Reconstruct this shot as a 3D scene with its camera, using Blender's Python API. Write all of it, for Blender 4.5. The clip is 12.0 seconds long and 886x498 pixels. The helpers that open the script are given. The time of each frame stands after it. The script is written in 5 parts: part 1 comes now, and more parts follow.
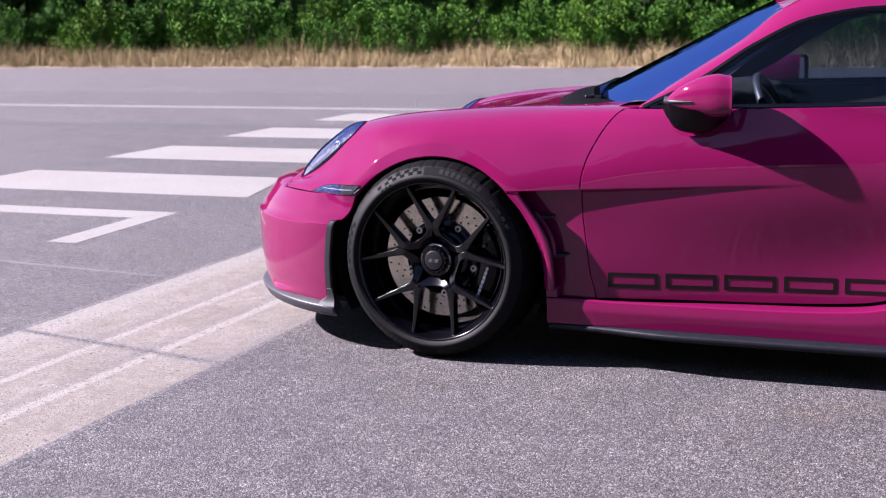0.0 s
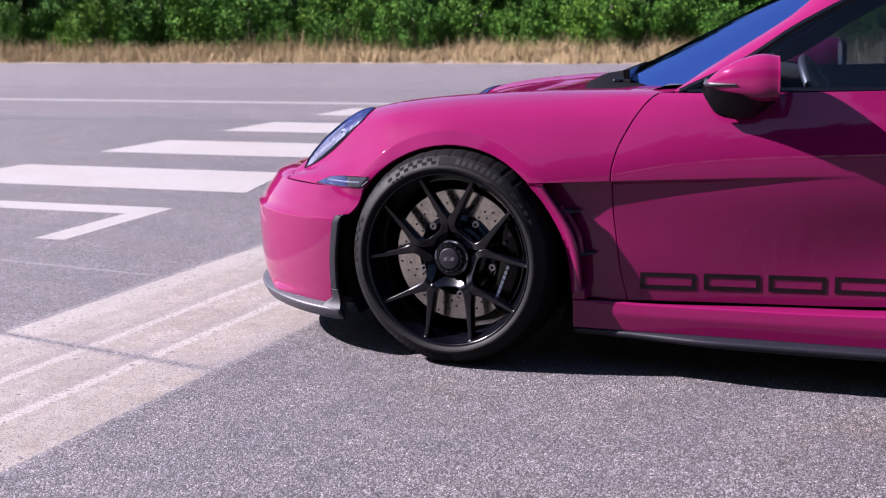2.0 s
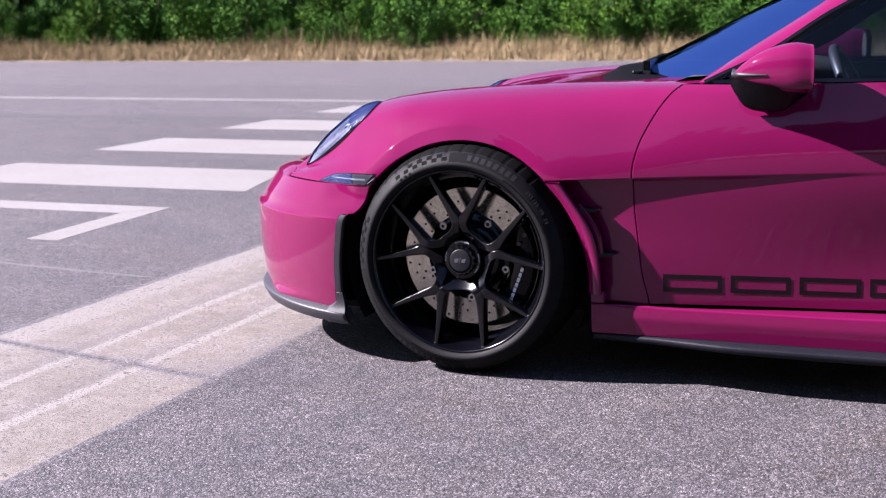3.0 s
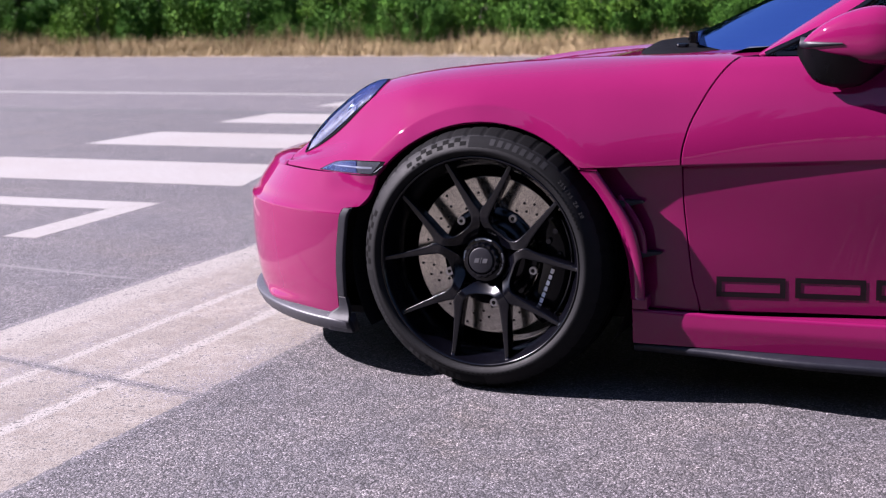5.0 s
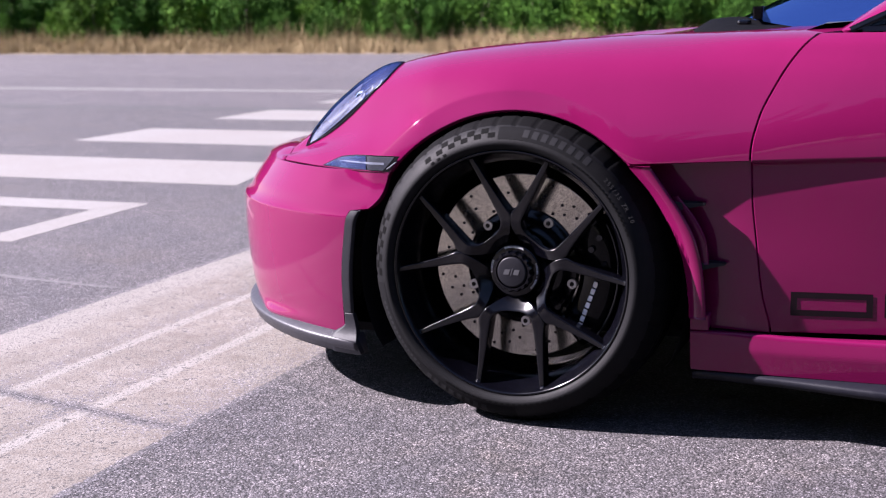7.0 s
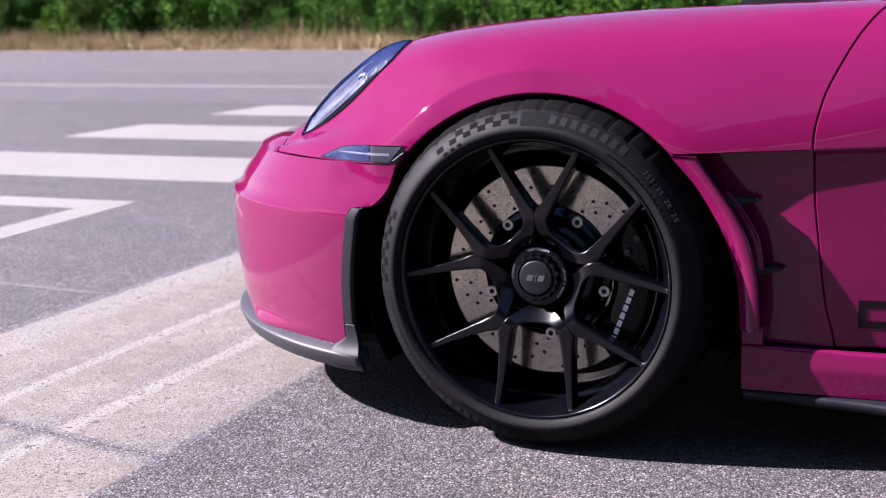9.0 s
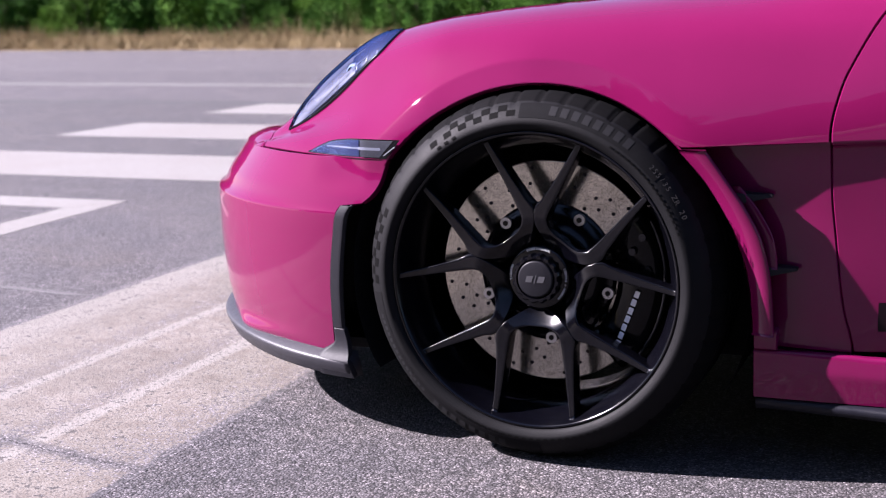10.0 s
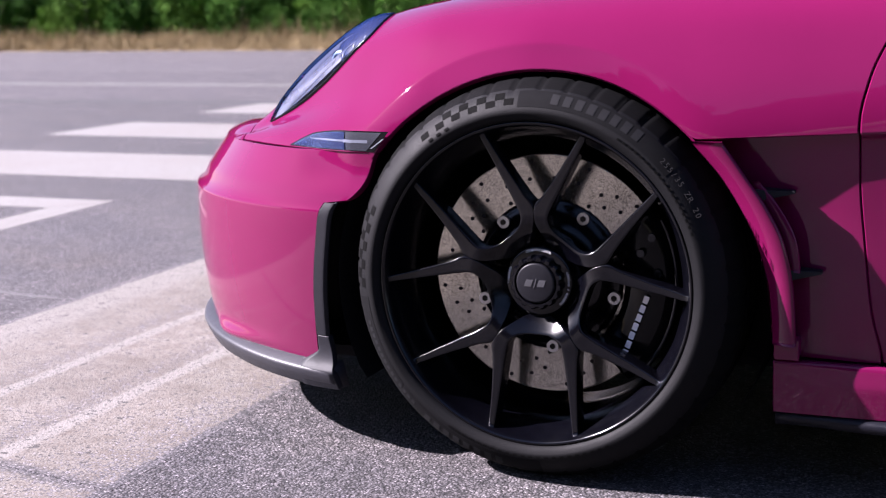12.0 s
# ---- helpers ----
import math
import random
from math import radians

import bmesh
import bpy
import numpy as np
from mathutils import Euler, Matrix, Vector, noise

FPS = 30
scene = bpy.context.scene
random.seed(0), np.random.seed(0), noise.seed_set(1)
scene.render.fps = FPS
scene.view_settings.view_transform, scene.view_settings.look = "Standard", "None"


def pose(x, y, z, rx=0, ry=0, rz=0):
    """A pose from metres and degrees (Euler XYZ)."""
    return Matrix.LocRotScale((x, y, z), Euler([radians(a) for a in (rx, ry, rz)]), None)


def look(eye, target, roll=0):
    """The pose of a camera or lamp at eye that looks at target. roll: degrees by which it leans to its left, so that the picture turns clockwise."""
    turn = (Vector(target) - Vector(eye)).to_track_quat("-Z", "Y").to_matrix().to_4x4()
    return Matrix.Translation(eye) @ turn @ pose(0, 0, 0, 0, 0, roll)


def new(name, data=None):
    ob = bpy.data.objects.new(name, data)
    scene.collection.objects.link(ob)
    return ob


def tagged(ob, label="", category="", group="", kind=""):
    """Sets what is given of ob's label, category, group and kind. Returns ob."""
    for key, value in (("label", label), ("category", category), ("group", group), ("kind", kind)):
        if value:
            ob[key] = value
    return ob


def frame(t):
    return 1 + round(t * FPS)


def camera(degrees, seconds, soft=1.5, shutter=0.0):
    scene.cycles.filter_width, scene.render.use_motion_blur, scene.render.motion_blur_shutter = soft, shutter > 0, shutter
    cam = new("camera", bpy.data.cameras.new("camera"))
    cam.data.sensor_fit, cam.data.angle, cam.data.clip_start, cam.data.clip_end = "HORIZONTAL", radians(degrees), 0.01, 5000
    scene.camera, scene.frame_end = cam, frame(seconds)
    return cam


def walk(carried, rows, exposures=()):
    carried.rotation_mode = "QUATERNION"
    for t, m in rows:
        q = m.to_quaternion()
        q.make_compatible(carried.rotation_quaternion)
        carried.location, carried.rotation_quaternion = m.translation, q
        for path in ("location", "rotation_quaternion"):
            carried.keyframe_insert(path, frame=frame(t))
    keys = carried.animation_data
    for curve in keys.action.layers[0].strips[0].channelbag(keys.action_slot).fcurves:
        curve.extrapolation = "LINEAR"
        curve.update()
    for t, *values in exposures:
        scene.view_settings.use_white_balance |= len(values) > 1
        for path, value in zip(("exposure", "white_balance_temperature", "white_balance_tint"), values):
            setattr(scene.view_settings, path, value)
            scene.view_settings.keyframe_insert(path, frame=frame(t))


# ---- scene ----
cam = camera(35.4, 12.0, soft=1.2)
PATH = [
    (0, (1.681, -4.214, 1.159), (0.966, -2.377, 0.819), -0.9),
    (0.5, (1.64, -4.132, 1.139), (0.926, -2.295, 0.799), -0.9),
    (1, (1.6, -4.061, 1.123), (0.885, -2.224, 0.783), -0.9),
    (1.5, (1.548, -3.972, 1.105), (0.834, -2.135, 0.765), -0.9),
    (2, (1.495, -3.878, 1.09), (0.781, -2.041, 0.748), -0.8),
    (2.5, (1.438, -3.78, 1.077), (0.725, -1.944, 0.734), -0.9),
    (3, (1.381, -3.683, 1.059), (0.669, -1.845, 0.715), -0.9),
    (5, (1.159, -3.221, 0.968), (0.444, -1.385, 0.623), -0.9),
    (5.5, (1.099, -3.102, 0.948), (0.385, -1.266, 0.603), -0.9),
    (6, (1.042, -2.998, 0.931), (0.329, -1.162, 0.586), -0.8),
    (6.5, (0.981, -2.879, 0.917), (0.267, -1.043, 0.571), -0.9),
    (7, (0.926, -2.775, 0.902), (0.213, -0.938, 0.557), -0.8),
    (9, (0.768, -2.442, 0.846), (0.055, -0.605, 0.499), -0.9),
    (9.5, (0.744, -2.369, 0.832), (0.032, -0.532, 0.485), -0.9),
    (10, (0.726, -2.303, 0.82), (0.013, -0.467, 0.473), -1.0),
    (10.5, (0.709, -2.241, 0.809), (-0.004, -0.404, 0.463), -0.9),
    (11, (0.695, -2.194, 0.803), (-0.017, -0.357, 0.458), -1.0),
    (11.5, (0.677, -2.148, 0.792), (-0.033, -0.31, 0.449), -0.9),
    (12, (0.668, -2.115, 0.782), (-0.046, -0.278, 0.439), -0.9),
]
walk(cam, [(t, look(eye, target, roll)) for t, eye, target, roll in PATH], [(0, 2.37, 6100, 29), (12, 2.37, 6100, 29)])


# ---- light ----
SUN_WAY = Vector((0.405, 0.135, -0.305)).normalized()      # the way the sunlight travels
sky_world = bpy.data.worlds.new("sky")
scene.world = sky_world
sky_world.use_nodes = True
wn = sky_world.node_tree.nodes
sky = wn.new("ShaderNodeTexSky")
sky.sky_type, sky.sun_disc = "NISHITA", False
sky.sun_elevation = math.asin(-SUN_WAY.z)
sky.sun_rotation = math.atan2(-SUN_WAY.x, -SUN_WAY.y)
sky.air_density, sky.dust_density, sky.ozone_density = 1.0, 0.5, 2.5
sky_world.node_tree.links.new(sky.outputs["Color"], wn["Background"].inputs["Color"])
wn["Background"].inputs["Strength"].default_value = 0.042
sun = new("sun", bpy.data.lights.new("sun", "SUN"))
sun.data.energy, sun.data.angle, sun.data.color = 5.8, radians(0.53), (1.0, 0.955, 0.90)
sun.matrix_world = look(Vector((0, 0, 12)) - SUN_WAY * 4, Vector((0, 0, 12)))


# ---- materials ----
class Mat:
    """A small wrapper to write node materials in few lines."""

    def __init__(self, name):
        self.m = bpy.data.materials.new(name)
        self.m.use_nodes = True
        self.t = self.m.node_tree
        self.b = self.t.nodes["Principled BSDF"]

    def n(self, kind, **values):
        node = self.t.nodes.new("ShaderNode" + kind)
        for k, v in values.items():
            node.inputs[k.replace("_", " ")].default_value = v
        return node

    def l(self, a, b):
        self.t.links.new(a, b)

    def coords(self, which="Object"):
        return self.n("TexCoord").outputs[which]

    def noise(self, scale, detail=4.0, rough=0.55, vec=None):
        node = self.n("TexNoise", Scale=scale, Detail=detail, Roughness=rough)
        if vec is not None:
            self.l(vec, node.inputs["Vector"])
        return node.outputs["Fac"]

    def ramp(self, fac, *stops):
        node = self.t.nodes.new("ShaderNodeValToRGB")
        e = node.color_ramp.elements
        while len(e) < len(stops):
            e.new(0.5)
        for el, (p, c) in zip(e, stops):
            el.position = p
            el.color = (*c, 1) if len(c) == 3 else c
        self.l(fac, node.inputs["Fac"])
        return node.outputs["Color"]

    def mix(self, fac, a, b, how="MIX"):
        node = self.t.nodes.new("ShaderNodeMix")
        node.data_type, node.blend_type = "RGBA", how
        for v, s in ((fac, node.inputs[0]), (a, node.inputs[6]), (b, node.inputs[7])):
            if hasattr(v, "is_linked"):
                self.l(v, s)
            elif isinstance(v, (int, float)):
                s.default_value = v
            else:
                s.default_value = (*v, 1)
        return node.outputs[2]

    def bump(self, height, strength, distance, under=None):
        node = self.n("Bump", Strength=strength, Distance=distance)
        self.l(height, node.inputs["Height"])
        if under is not None:
            self.l(under, node.inputs["Normal"])
        self.l(node.outputs["Normal"], self.b.inputs["Normal"])
        return node.outputs["Normal"]

    def math(self, op, a, b=0.0, clamp=False):
        node = self.t.nodes.new("ShaderNodeMath")
        node.operation, node.use_clamp = op, clamp
        for v, s in ((a, node.inputs[0]), (b, node.inputs[1])):
            if hasattr(v, "is_linked"):
                self.l(v, s)
            else:
                s.default_value = v
        return node.outputs[0]

    def step(self, v, lo, hi):
        """0 below lo, 1 above hi, smooth between."""
        node = self.n("MapRange", From_Min=lo, From_Max=hi)
        node.interpolation_type = "SMOOTHSTEP"
        self.l(v, node.inputs["Value"])
        return node.outputs[0]

    def put(self, **values):
        for k, v in values.items():
            s = self.b.inputs[k.replace("_", " ")]
            if hasattr(v, "is_linked"):
                self.l(v, s)
            else:
                s.default_value = (*v, 1) if isinstance(v, tuple) else v
        return self.m


def gray(v):
    return (v, v, v)


def chip_height(m, c, scale):
    v = m.n("TexVoronoi", Scale=scale)
    m.l(c, v.inputs["Vector"])
    return v


def asphalt_color(m, c):
    """Old bleached asphalt: chippings of two sizes, a few tan and dark ones, broad stains."""
    v1, v2 = chip_height(m, c, 215.0), chip_height(m, c, 112.0)
    sep = m.n("SeparateColor")
    m.l(v1.outputs["Color"], sep.inputs[0])
    sep2 = m.n("SeparateColor")
    m.l(v2.outputs["Color"], sep2.inputs[0])
    stone = m.ramp(sep.outputs[0], (0.0, (0.0193, 0.0183, 0.0198)), (0.25, (0.0458, 0.0429, 0.0454)), (0.7, (0.0801, 0.0758, 0.0786)), (0.94, (0.1375, 0.1284, 0.1323)), (1.0, (0.175, 0.1645, 0.169)))
    v3 = chip_height(m, c, 410.0)
    sep3 = m.n("SeparateColor")
    m.l(v3.outputs["Color"], sep3.inputs[0])
    sand = m.ramp(sep3.outputs[2], (0.0, gray(0.60)), (0.55, gray(1.0)), (0.85, gray(1.12)), (1.0, gray(1.28)))
    large = m.ramp(sep2.outputs[1], (0.0, gray(0.62)), (0.5, gray(1.0)), (1.0, gray(1.32)))
    pits = m.ramp(v1.outputs["Distance"], (0.32, gray(1.06)), (0.72, gray(0.28)))
    big = m.ramp(m.noise(0.35, 5, 0.6, c), (0.3, (0.965, 0.945, 0.965)), (0.7, (1.155, 1.130, 1.130)))
    mid = m.ramp(m.noise(2.6, 6, 0.65, c), (0.3, (0.80, 0.81, 0.86)), (0.7, (1.15, 1.12, 1.09)))
    tan = m.ramp(m.noise(1.1, 5, 0.7, c), (0.58, (1, 1, 1)), (0.78, (1.10, 1.0, 0.84)))
    stretch = m.n("Mapping", Scale=(0.35, 3.2, 1.0))
    m.l(c, stretch.inputs["Vector"])
    streak = m.ramp(m.noise(1.6, 5, 0.65, stretch.outputs[0]), (0.30, (0.90, 0.89, 0.89)), (0.62, (1.03, 1.03, 1.03)))
    col = stone
    blotch = m.ramp(m.noise(17.0, 4, 0.65, c), (0.30, (0.82, 0.82, 0.84)), (0.70, (1.14, 1.13, 1.12)))
    for layer in (large, pits, sand, big, mid, tan, streak, blotch):
        col = m.mix(1.0, col, layer, "MULTIPLY")
    return col, v1


def make_asphalt():
    m = Mat("asphalt")
    c = m.coords()
    col, v1 = asphalt_color(m, c)
    m.bump(v1.outputs["Distance"], 0.58, 0.004)
    nd = m.t.nodes[-1]
    nd.invert = True
    return m.put(Base_Color=col, Roughness=0.8, Specular_IOR_Level=0.35)


def make_paint(name, worn, light):
    """White road paint over chippings; worn: how much of it has gone, light: its whiteness."""
    m = Mat(name)
    c = m.coords()
    v = chip_height(m, c, 170.0)
    sep = m.n("SeparateColor")
    m.l(v.outputs["Color"], sep.inputs[0])
    patch = m.ramp(m.noise(2.2, 6, 0.7, c), (0.30, gray(0.0)), (0.75, gray(1.0)))
    patch2 = m.ramp(m.noise(14.0, 5, 0.7, c), (0.35, gray(0.0)), (0.75, gray(1.0)))
    both_p = m.mix(0.5, patch, patch2)
    sm = m.n("Math")
    sm.operation = "MULTIPLY"
    m.l(both_p, sm.inputs[0])
    m.l(sep.outputs[0], sm.inputs[1])
    gone = m.ramp(sm.outputs[0], (worn - 0.04, gray(0)), (worn + 0.04, gray(0.85)))
    tint = m.ramp(m.noise(1.3, 5, 0.6, c), (0.3, (light * 0.92, light * 0.85, light * 0.79)), (0.7, (light * 1.03, light * 1.0, light * 0.96)))
    dirt = m.ramp(m.noise(24.0, 5, 0.7, c), (0.30, (0.80, 0.77, 0.75)), (0.60, (1.0, 1.0, 1.0)))
    tint = m.mix(1.0, tint, dirt, "MULTIPLY")
    base, _ = asphalt_color(m, c)
    col = m.mix(gone, tint, base)
    m.bump(v.outputs["Distance"], 0.30, 0.003)
    m.t.nodes[-1].invert = True
    return m.put(Base_Color=col, Roughness=0.75)


def make_band(x_a, x_b, crack):
    """The broad old painted band: brushed on in overlapping strips, worn to the chippings at its edges, dirty and cracked."""
    m = Mat("worn_band_paint")
    c = m.coords()
    xyz = m.n("SeparateXYZ")
    m.l(c, xyz.inputs[0])
    x, y = xyz.outputs[0], xyz.outputs[1]
    base, v1 = asphalt_color(m, c)
    sep = m.n("SeparateColor")
    m.l(v1.outputs["Color"], sep.inputs[0])
    fine, mid, wide = m.noise(75.0, 4, 0.7, c), m.noise(17.0, 5, 0.7, c), m.noise(2.4, 5, 0.65, c)
    wob = m.math("MULTIPLY", m.math("SUBTRACT", mid, 0.5), 0.030)
    xw = m.math("ADD", x, m.math("ADD", wob, m.math("MULTIPLY", m.math("SUBTRACT", fine, 0.5), 0.018)))
    # what is left of the paint towards both edges
    edge = m.math("MULTIPLY", m.step(xw, x_a - 0.006, x_a + 0.012), m.math("SUBTRACT", 1.0, m.step(xw, x_b - 0.016, x_b + 0.010)))
    # the corner under the car's nose is worn far more
    near = m.math("MULTIPLY", m.step(x, x_b - 0.22, x_b + 0.02), m.math("MULTIPLY", m.step(y, -0.42, -0.12), m.math("SUBTRACT", 1.0, m.step(y, 0.9, 1.8))))
    # overlaps of the strips: cleaner ridges, each with a dirty furrow beside it
    ridge, furrow = None, None
    for xs, half in ((-1.222, 0.024), (-0.952, 0.027)):
        d = m.math("ABSOLUTE", m.math("SUBTRACT", xw, xs))
        r = m.math("SUBTRACT", 1.0, m.step(d, half * 0.5, half * 1.1))
        d2 = m.math("ABSOLUTE", m.math("SUBTRACT", xw, xs - 0.055))
        f = m.math("SUBTRACT", 1.0, m.step(d2, 0.010, 0.060))
        ridge = r if ridge is None else m.math("MAXIMUM", ridge, r)
        furrow = f if furrow is None else m.math("MAXIMUM", furrow, f)
    clean = m.math("SUBTRACT", 1.0, m.step(xw, x_a + 0.10, x_a + 0.20))      # the outermost strip was painted last
    ridge = m.math("MAXIMUM", ridge, m.math("MULTIPLY", clean, 0.7))
    cy = m.math("ADD", m.math("MULTIPLY", m.math("SUBTRACT", x, x_a), crack[1]), crack[0])
    cd = m.math("ABSOLUTE", m.math("ADD", m.math("SUBTRACT", y, cy), m.math("MULTIPLY", m.math("SUBTRACT", mid, 0.5), 0.035)))
    open_crack = m.math("SUBTRACT", 1.0, m.step(m.math("ADD", cd, m.math("MULTIPLY", m.math("SUBTRACT", fine, 0.5), 0.05)), 0.010, 0.034))
    around = m.math("SUBTRACT", 1.0, m.step(cd, 0.0, 0.16))
    # speckled loss: patches times single chippings
    patch = m.math("ADD", m.math("MULTIPLY", m.step(wide, 0.35, 0.75), 0.10), m.math("MULTIPLY", m.step(mid, 0.40, 0.80), 0.20))
    lost = m.math("ADD", patch, m.math("ADD", m.math("MULTIPLY", furrow, 0.15), m.math("MULTIPLY", near, 0.30)))
    lost = m.math("SUBTRACT", m.math("ADD", lost, m.math("MULTIPLY", around, 0.17)), m.math("MULTIPLY", ridge, 0.22))
    chip = m.math("ADD", m.math("MULTIPLY", sep.outputs[0], 0.55), m.math("MULTIPLY", fine, 0.45))
    gone = m.step(m.math("SUBTRACT", m.math("ADD", chip, lost), 0.885), -0.05, 0.06)
    gone = m.math("MAXIMUM", gone, m.math("SUBTRACT", 1.0, m.step(m.math("SUBTRACT", edge, m.math("MULTIPLY", chip, 0.45)), 0.10, 0.45)))
    gone = m.math("MAXIMUM", gone, m.math("MULTIPLY", open_crack, 0.85), True)
    tint = m.ramp(wide, (0.3, (0.086, 0.076, 0.066)), (0.62, (0.124, 0.114, 0.103)))
    dirt = m.ramp(mid, (0.32, (0.72, 0.65, 0.60)), (0.56, (1.07, 1.05, 1.03)))
    grit = m.ramp(m.noise(190.0, 3, 0.7, c), (0.34, (0.74, 0.70, 0.67)), (0.56, (1.06, 1.05, 1.05)))
    tint = m.mix(1.0, m.mix(1.0, tint, dirt, "MULTIPLY"), grit, "MULTIPLY")
    tint = m.mix(m.math("MULTIPLY", m.math("MULTIPLY", furrow, 0.62), m.step(fine, 0.38, 0.58)), tint, (0.0640, 0.0535, 0.0465))
    tint = m.mix(m.math("MULTIPLY", m.math("MULTIPLY", ridge, 0.90), m.step(mid, 0.12, 0.42)), tint, (0.139, 0.128, 0.118))
    speck = m.math("MULTIPLY", m.math("MAXIMUM", m.step(m.noise(130.0, 3, 0.6, c), 0.565, 0.590), m.step(m.noise(34.0, 5, 0.7, c), 0.600, 0.625)), m.math("ADD", 0.66, m.math("MULTIPLY", m.step(mid, 0.4, 0.65), 0.5)), True)
    tint = m.mix(speck, tint, (0.026, 0.022, 0.020))
    col = m.mix(gone, tint, base)
    m.bump(v1.outputs["Distance"], 0.32, 0.003)
    m.t.nodes[-1].invert = True
    return m.put(Base_Color=col, Roughness=0.78)


def make_plain(name, color, rough=0.5, metal=0.0, grain=0.0, scale=60.0, spec=0.5, coat=0.0, coat_rough=0.03):
    m = Mat(name)
    c = m.coords()
    f = m.noise(scale, 4, 0.6, c)
    lo, hi = tuple(v * (1 - 0.12) for v in color), tuple(min(1, v * 1.12) for v in color)
    col = m.ramp(f, (0.3, lo), (0.7, hi))
    r = m.ramp(m.noise(scale * 0.3, 4, 0.6, c), (0.3, gray(max(0, rough - 0.05))), (0.7, gray(min(1, rough + 0.05))))
    if grain:
        m.bump(m.noise(scale * 8, 2, 0.5, c), grain, 0.001)
    return m.put(Base_Color=col, Roughness=r, Metallic=metal, Specular_IOR_Level=spec, Coat_Weight=coat, Coat_Roughness=coat_rough)


def make_carpaint():
    m = Mat("pink_paint")
    c = m.coords()
    peel = m.noise(260.0, 1, 0.5, c)
    node = m.n("Bump", Strength=0.012, Distance=0.001)
    m.l(peel, node.inputs["Height"])
    m.l(node.outputs["Normal"], m.b.inputs["Coat Normal"])
    col = m.ramp(m.noise(5.0, 6, 0.7, c), (0.35, (0.087, 0.0034, 0.0312)), (0.75, (0.093, 0.0037, 0.0332)))
    cr = m.ramp(m.noise(9.0, 5, 0.7, c), (0.4, gray(0.028)), (0.8, gray(0.040)))
    return m.put(Base_Color=col, Roughness=0.5, Coat_Weight=1.0, Coat_Roughness=cr, Coat_IOR=1.37, Specular_IOR_Level=0.0)


def make_glass(name, tint, ior=1.5, gloss=(1, 1, 1)):
    """Thin clear or tinted sheet: see-through, with a mirror gloss that grows at flat angles."""
    m = Mat(name)
    t = m.n("BsdfTransparent", Color=(*tint, 1))
    g = m.n("BsdfGlossy", Color=(*gloss, 1), Roughness=0.0)
    fr = m.n("Fresnel", IOR=ior)
    mx = m.n("MixShader")
    m.l(fr.outputs[0], mx.inputs[0])
    m.l(t.outputs[0], mx.inputs[1])
    m.l(g.outputs[0], mx.inputs[2])
    m.l(mx.outputs[0], m.t.nodes["Material Output"].inputs["Surface"])
    return m.m


ASPHALT = make_asphalt()
PAINT_ROAD = make_paint("road_paint", 0.60, 0.136)
PAINT_FADED = make_paint("faded_road_paint", 0.40, 0.106)
JOINT = make_plain("asphalt_joint", (0.0226, 0.0212, 0.0226), 0.85, grain=0.6, scale=40)
SEAM = make_plain("pale_seam", (0.0699, 0.0663, 0.0677), 0.85, grain=0.6, scale=60)
PINK = make_carpaint()
BLACK_PLASTIC = make_plain("black_plastic", (0.0145, 0.0142, 0.0188), 0.5, grain=0.2, scale=90, spec=0.32)
BLACK_BLADE = make_plain("black_blade", (0.005, 0.005, 0.008), 0.45, grain=0.25, scale=90, spec=0.15)
BLACK_TRIM = make_plain("black_trim", (0.0095, 0.0095, 0.0125), 0.55, grain=0.2, scale=90, spec=0.14)
BLACK_SATIN = make_plain("satin_black", (0.0009, 0.0009, 0.0017), 0.18, spec=0.27)
BLACK_GLOSS = make_plain("gloss_black", (0.002, 0.002, 0.0025), 0.12, spec=0.14)
BLACK_MATT = make_plain("matt_black", (0.016, 0.016, 0.017), 0.9, spec=0.0)
RUBBER = make_plain("tyre_rubber", (0.0028, 0.0028, 0.0034), 0.62, grain=0.3, scale=60, spec=0.10)
# darker and duller than the wall: the fender's shade put into the tread
RUBBER_TREAD = make_plain("tread_rubber", (0.0025, 0.0025, 0.0028), 0.8, grain=0.3, scale=60, spec=0.04)
RUBBER_BAND = make_plain("matt_tyre_band", (0.0040, 0.0040, 0.0045), 0.8, spec=0.05)
RUBBER_DARK = make_plain("dark_tyre_rubber", (0.0014, 0.0014, 0.0015), 0.8, spec=0.04)
RUBBER_GRAY = make_plain("grey_tyre_lettering", (0.0085, 0.0085, 0.0095), 0.7, spec=0.08)


def make_rotor():
    """Carbon ceramic: dull grey with a fine crazed net of dark lines."""
    m = Mat("ceramic_rotor")
    c = m.coords()
    net = m.n("TexVoronoi", Scale=190.0)
    net.feature = "DISTANCE_TO_EDGE"
    warp = m.mix(0.012, c, m.n("TexNoise", Scale=60.0).outputs["Color"])
    m.l(warp, net.inputs["Vector"])
    line = m.ramp(net.outputs["Distance"], (0.02, gray(0.30)), (0.10, gray(1.0)))
    tone = m.ramp(m.noise(45.0, 5, 0.7, c), (0.3, (0.27, 0.253, 0.225)), (0.7, (0.40, 0.376, 0.334)))
    return m.put(Base_Color=m.mix(1.0, tone, line, "MULTIPLY"), Roughness=0.14, Metallic=0.9)


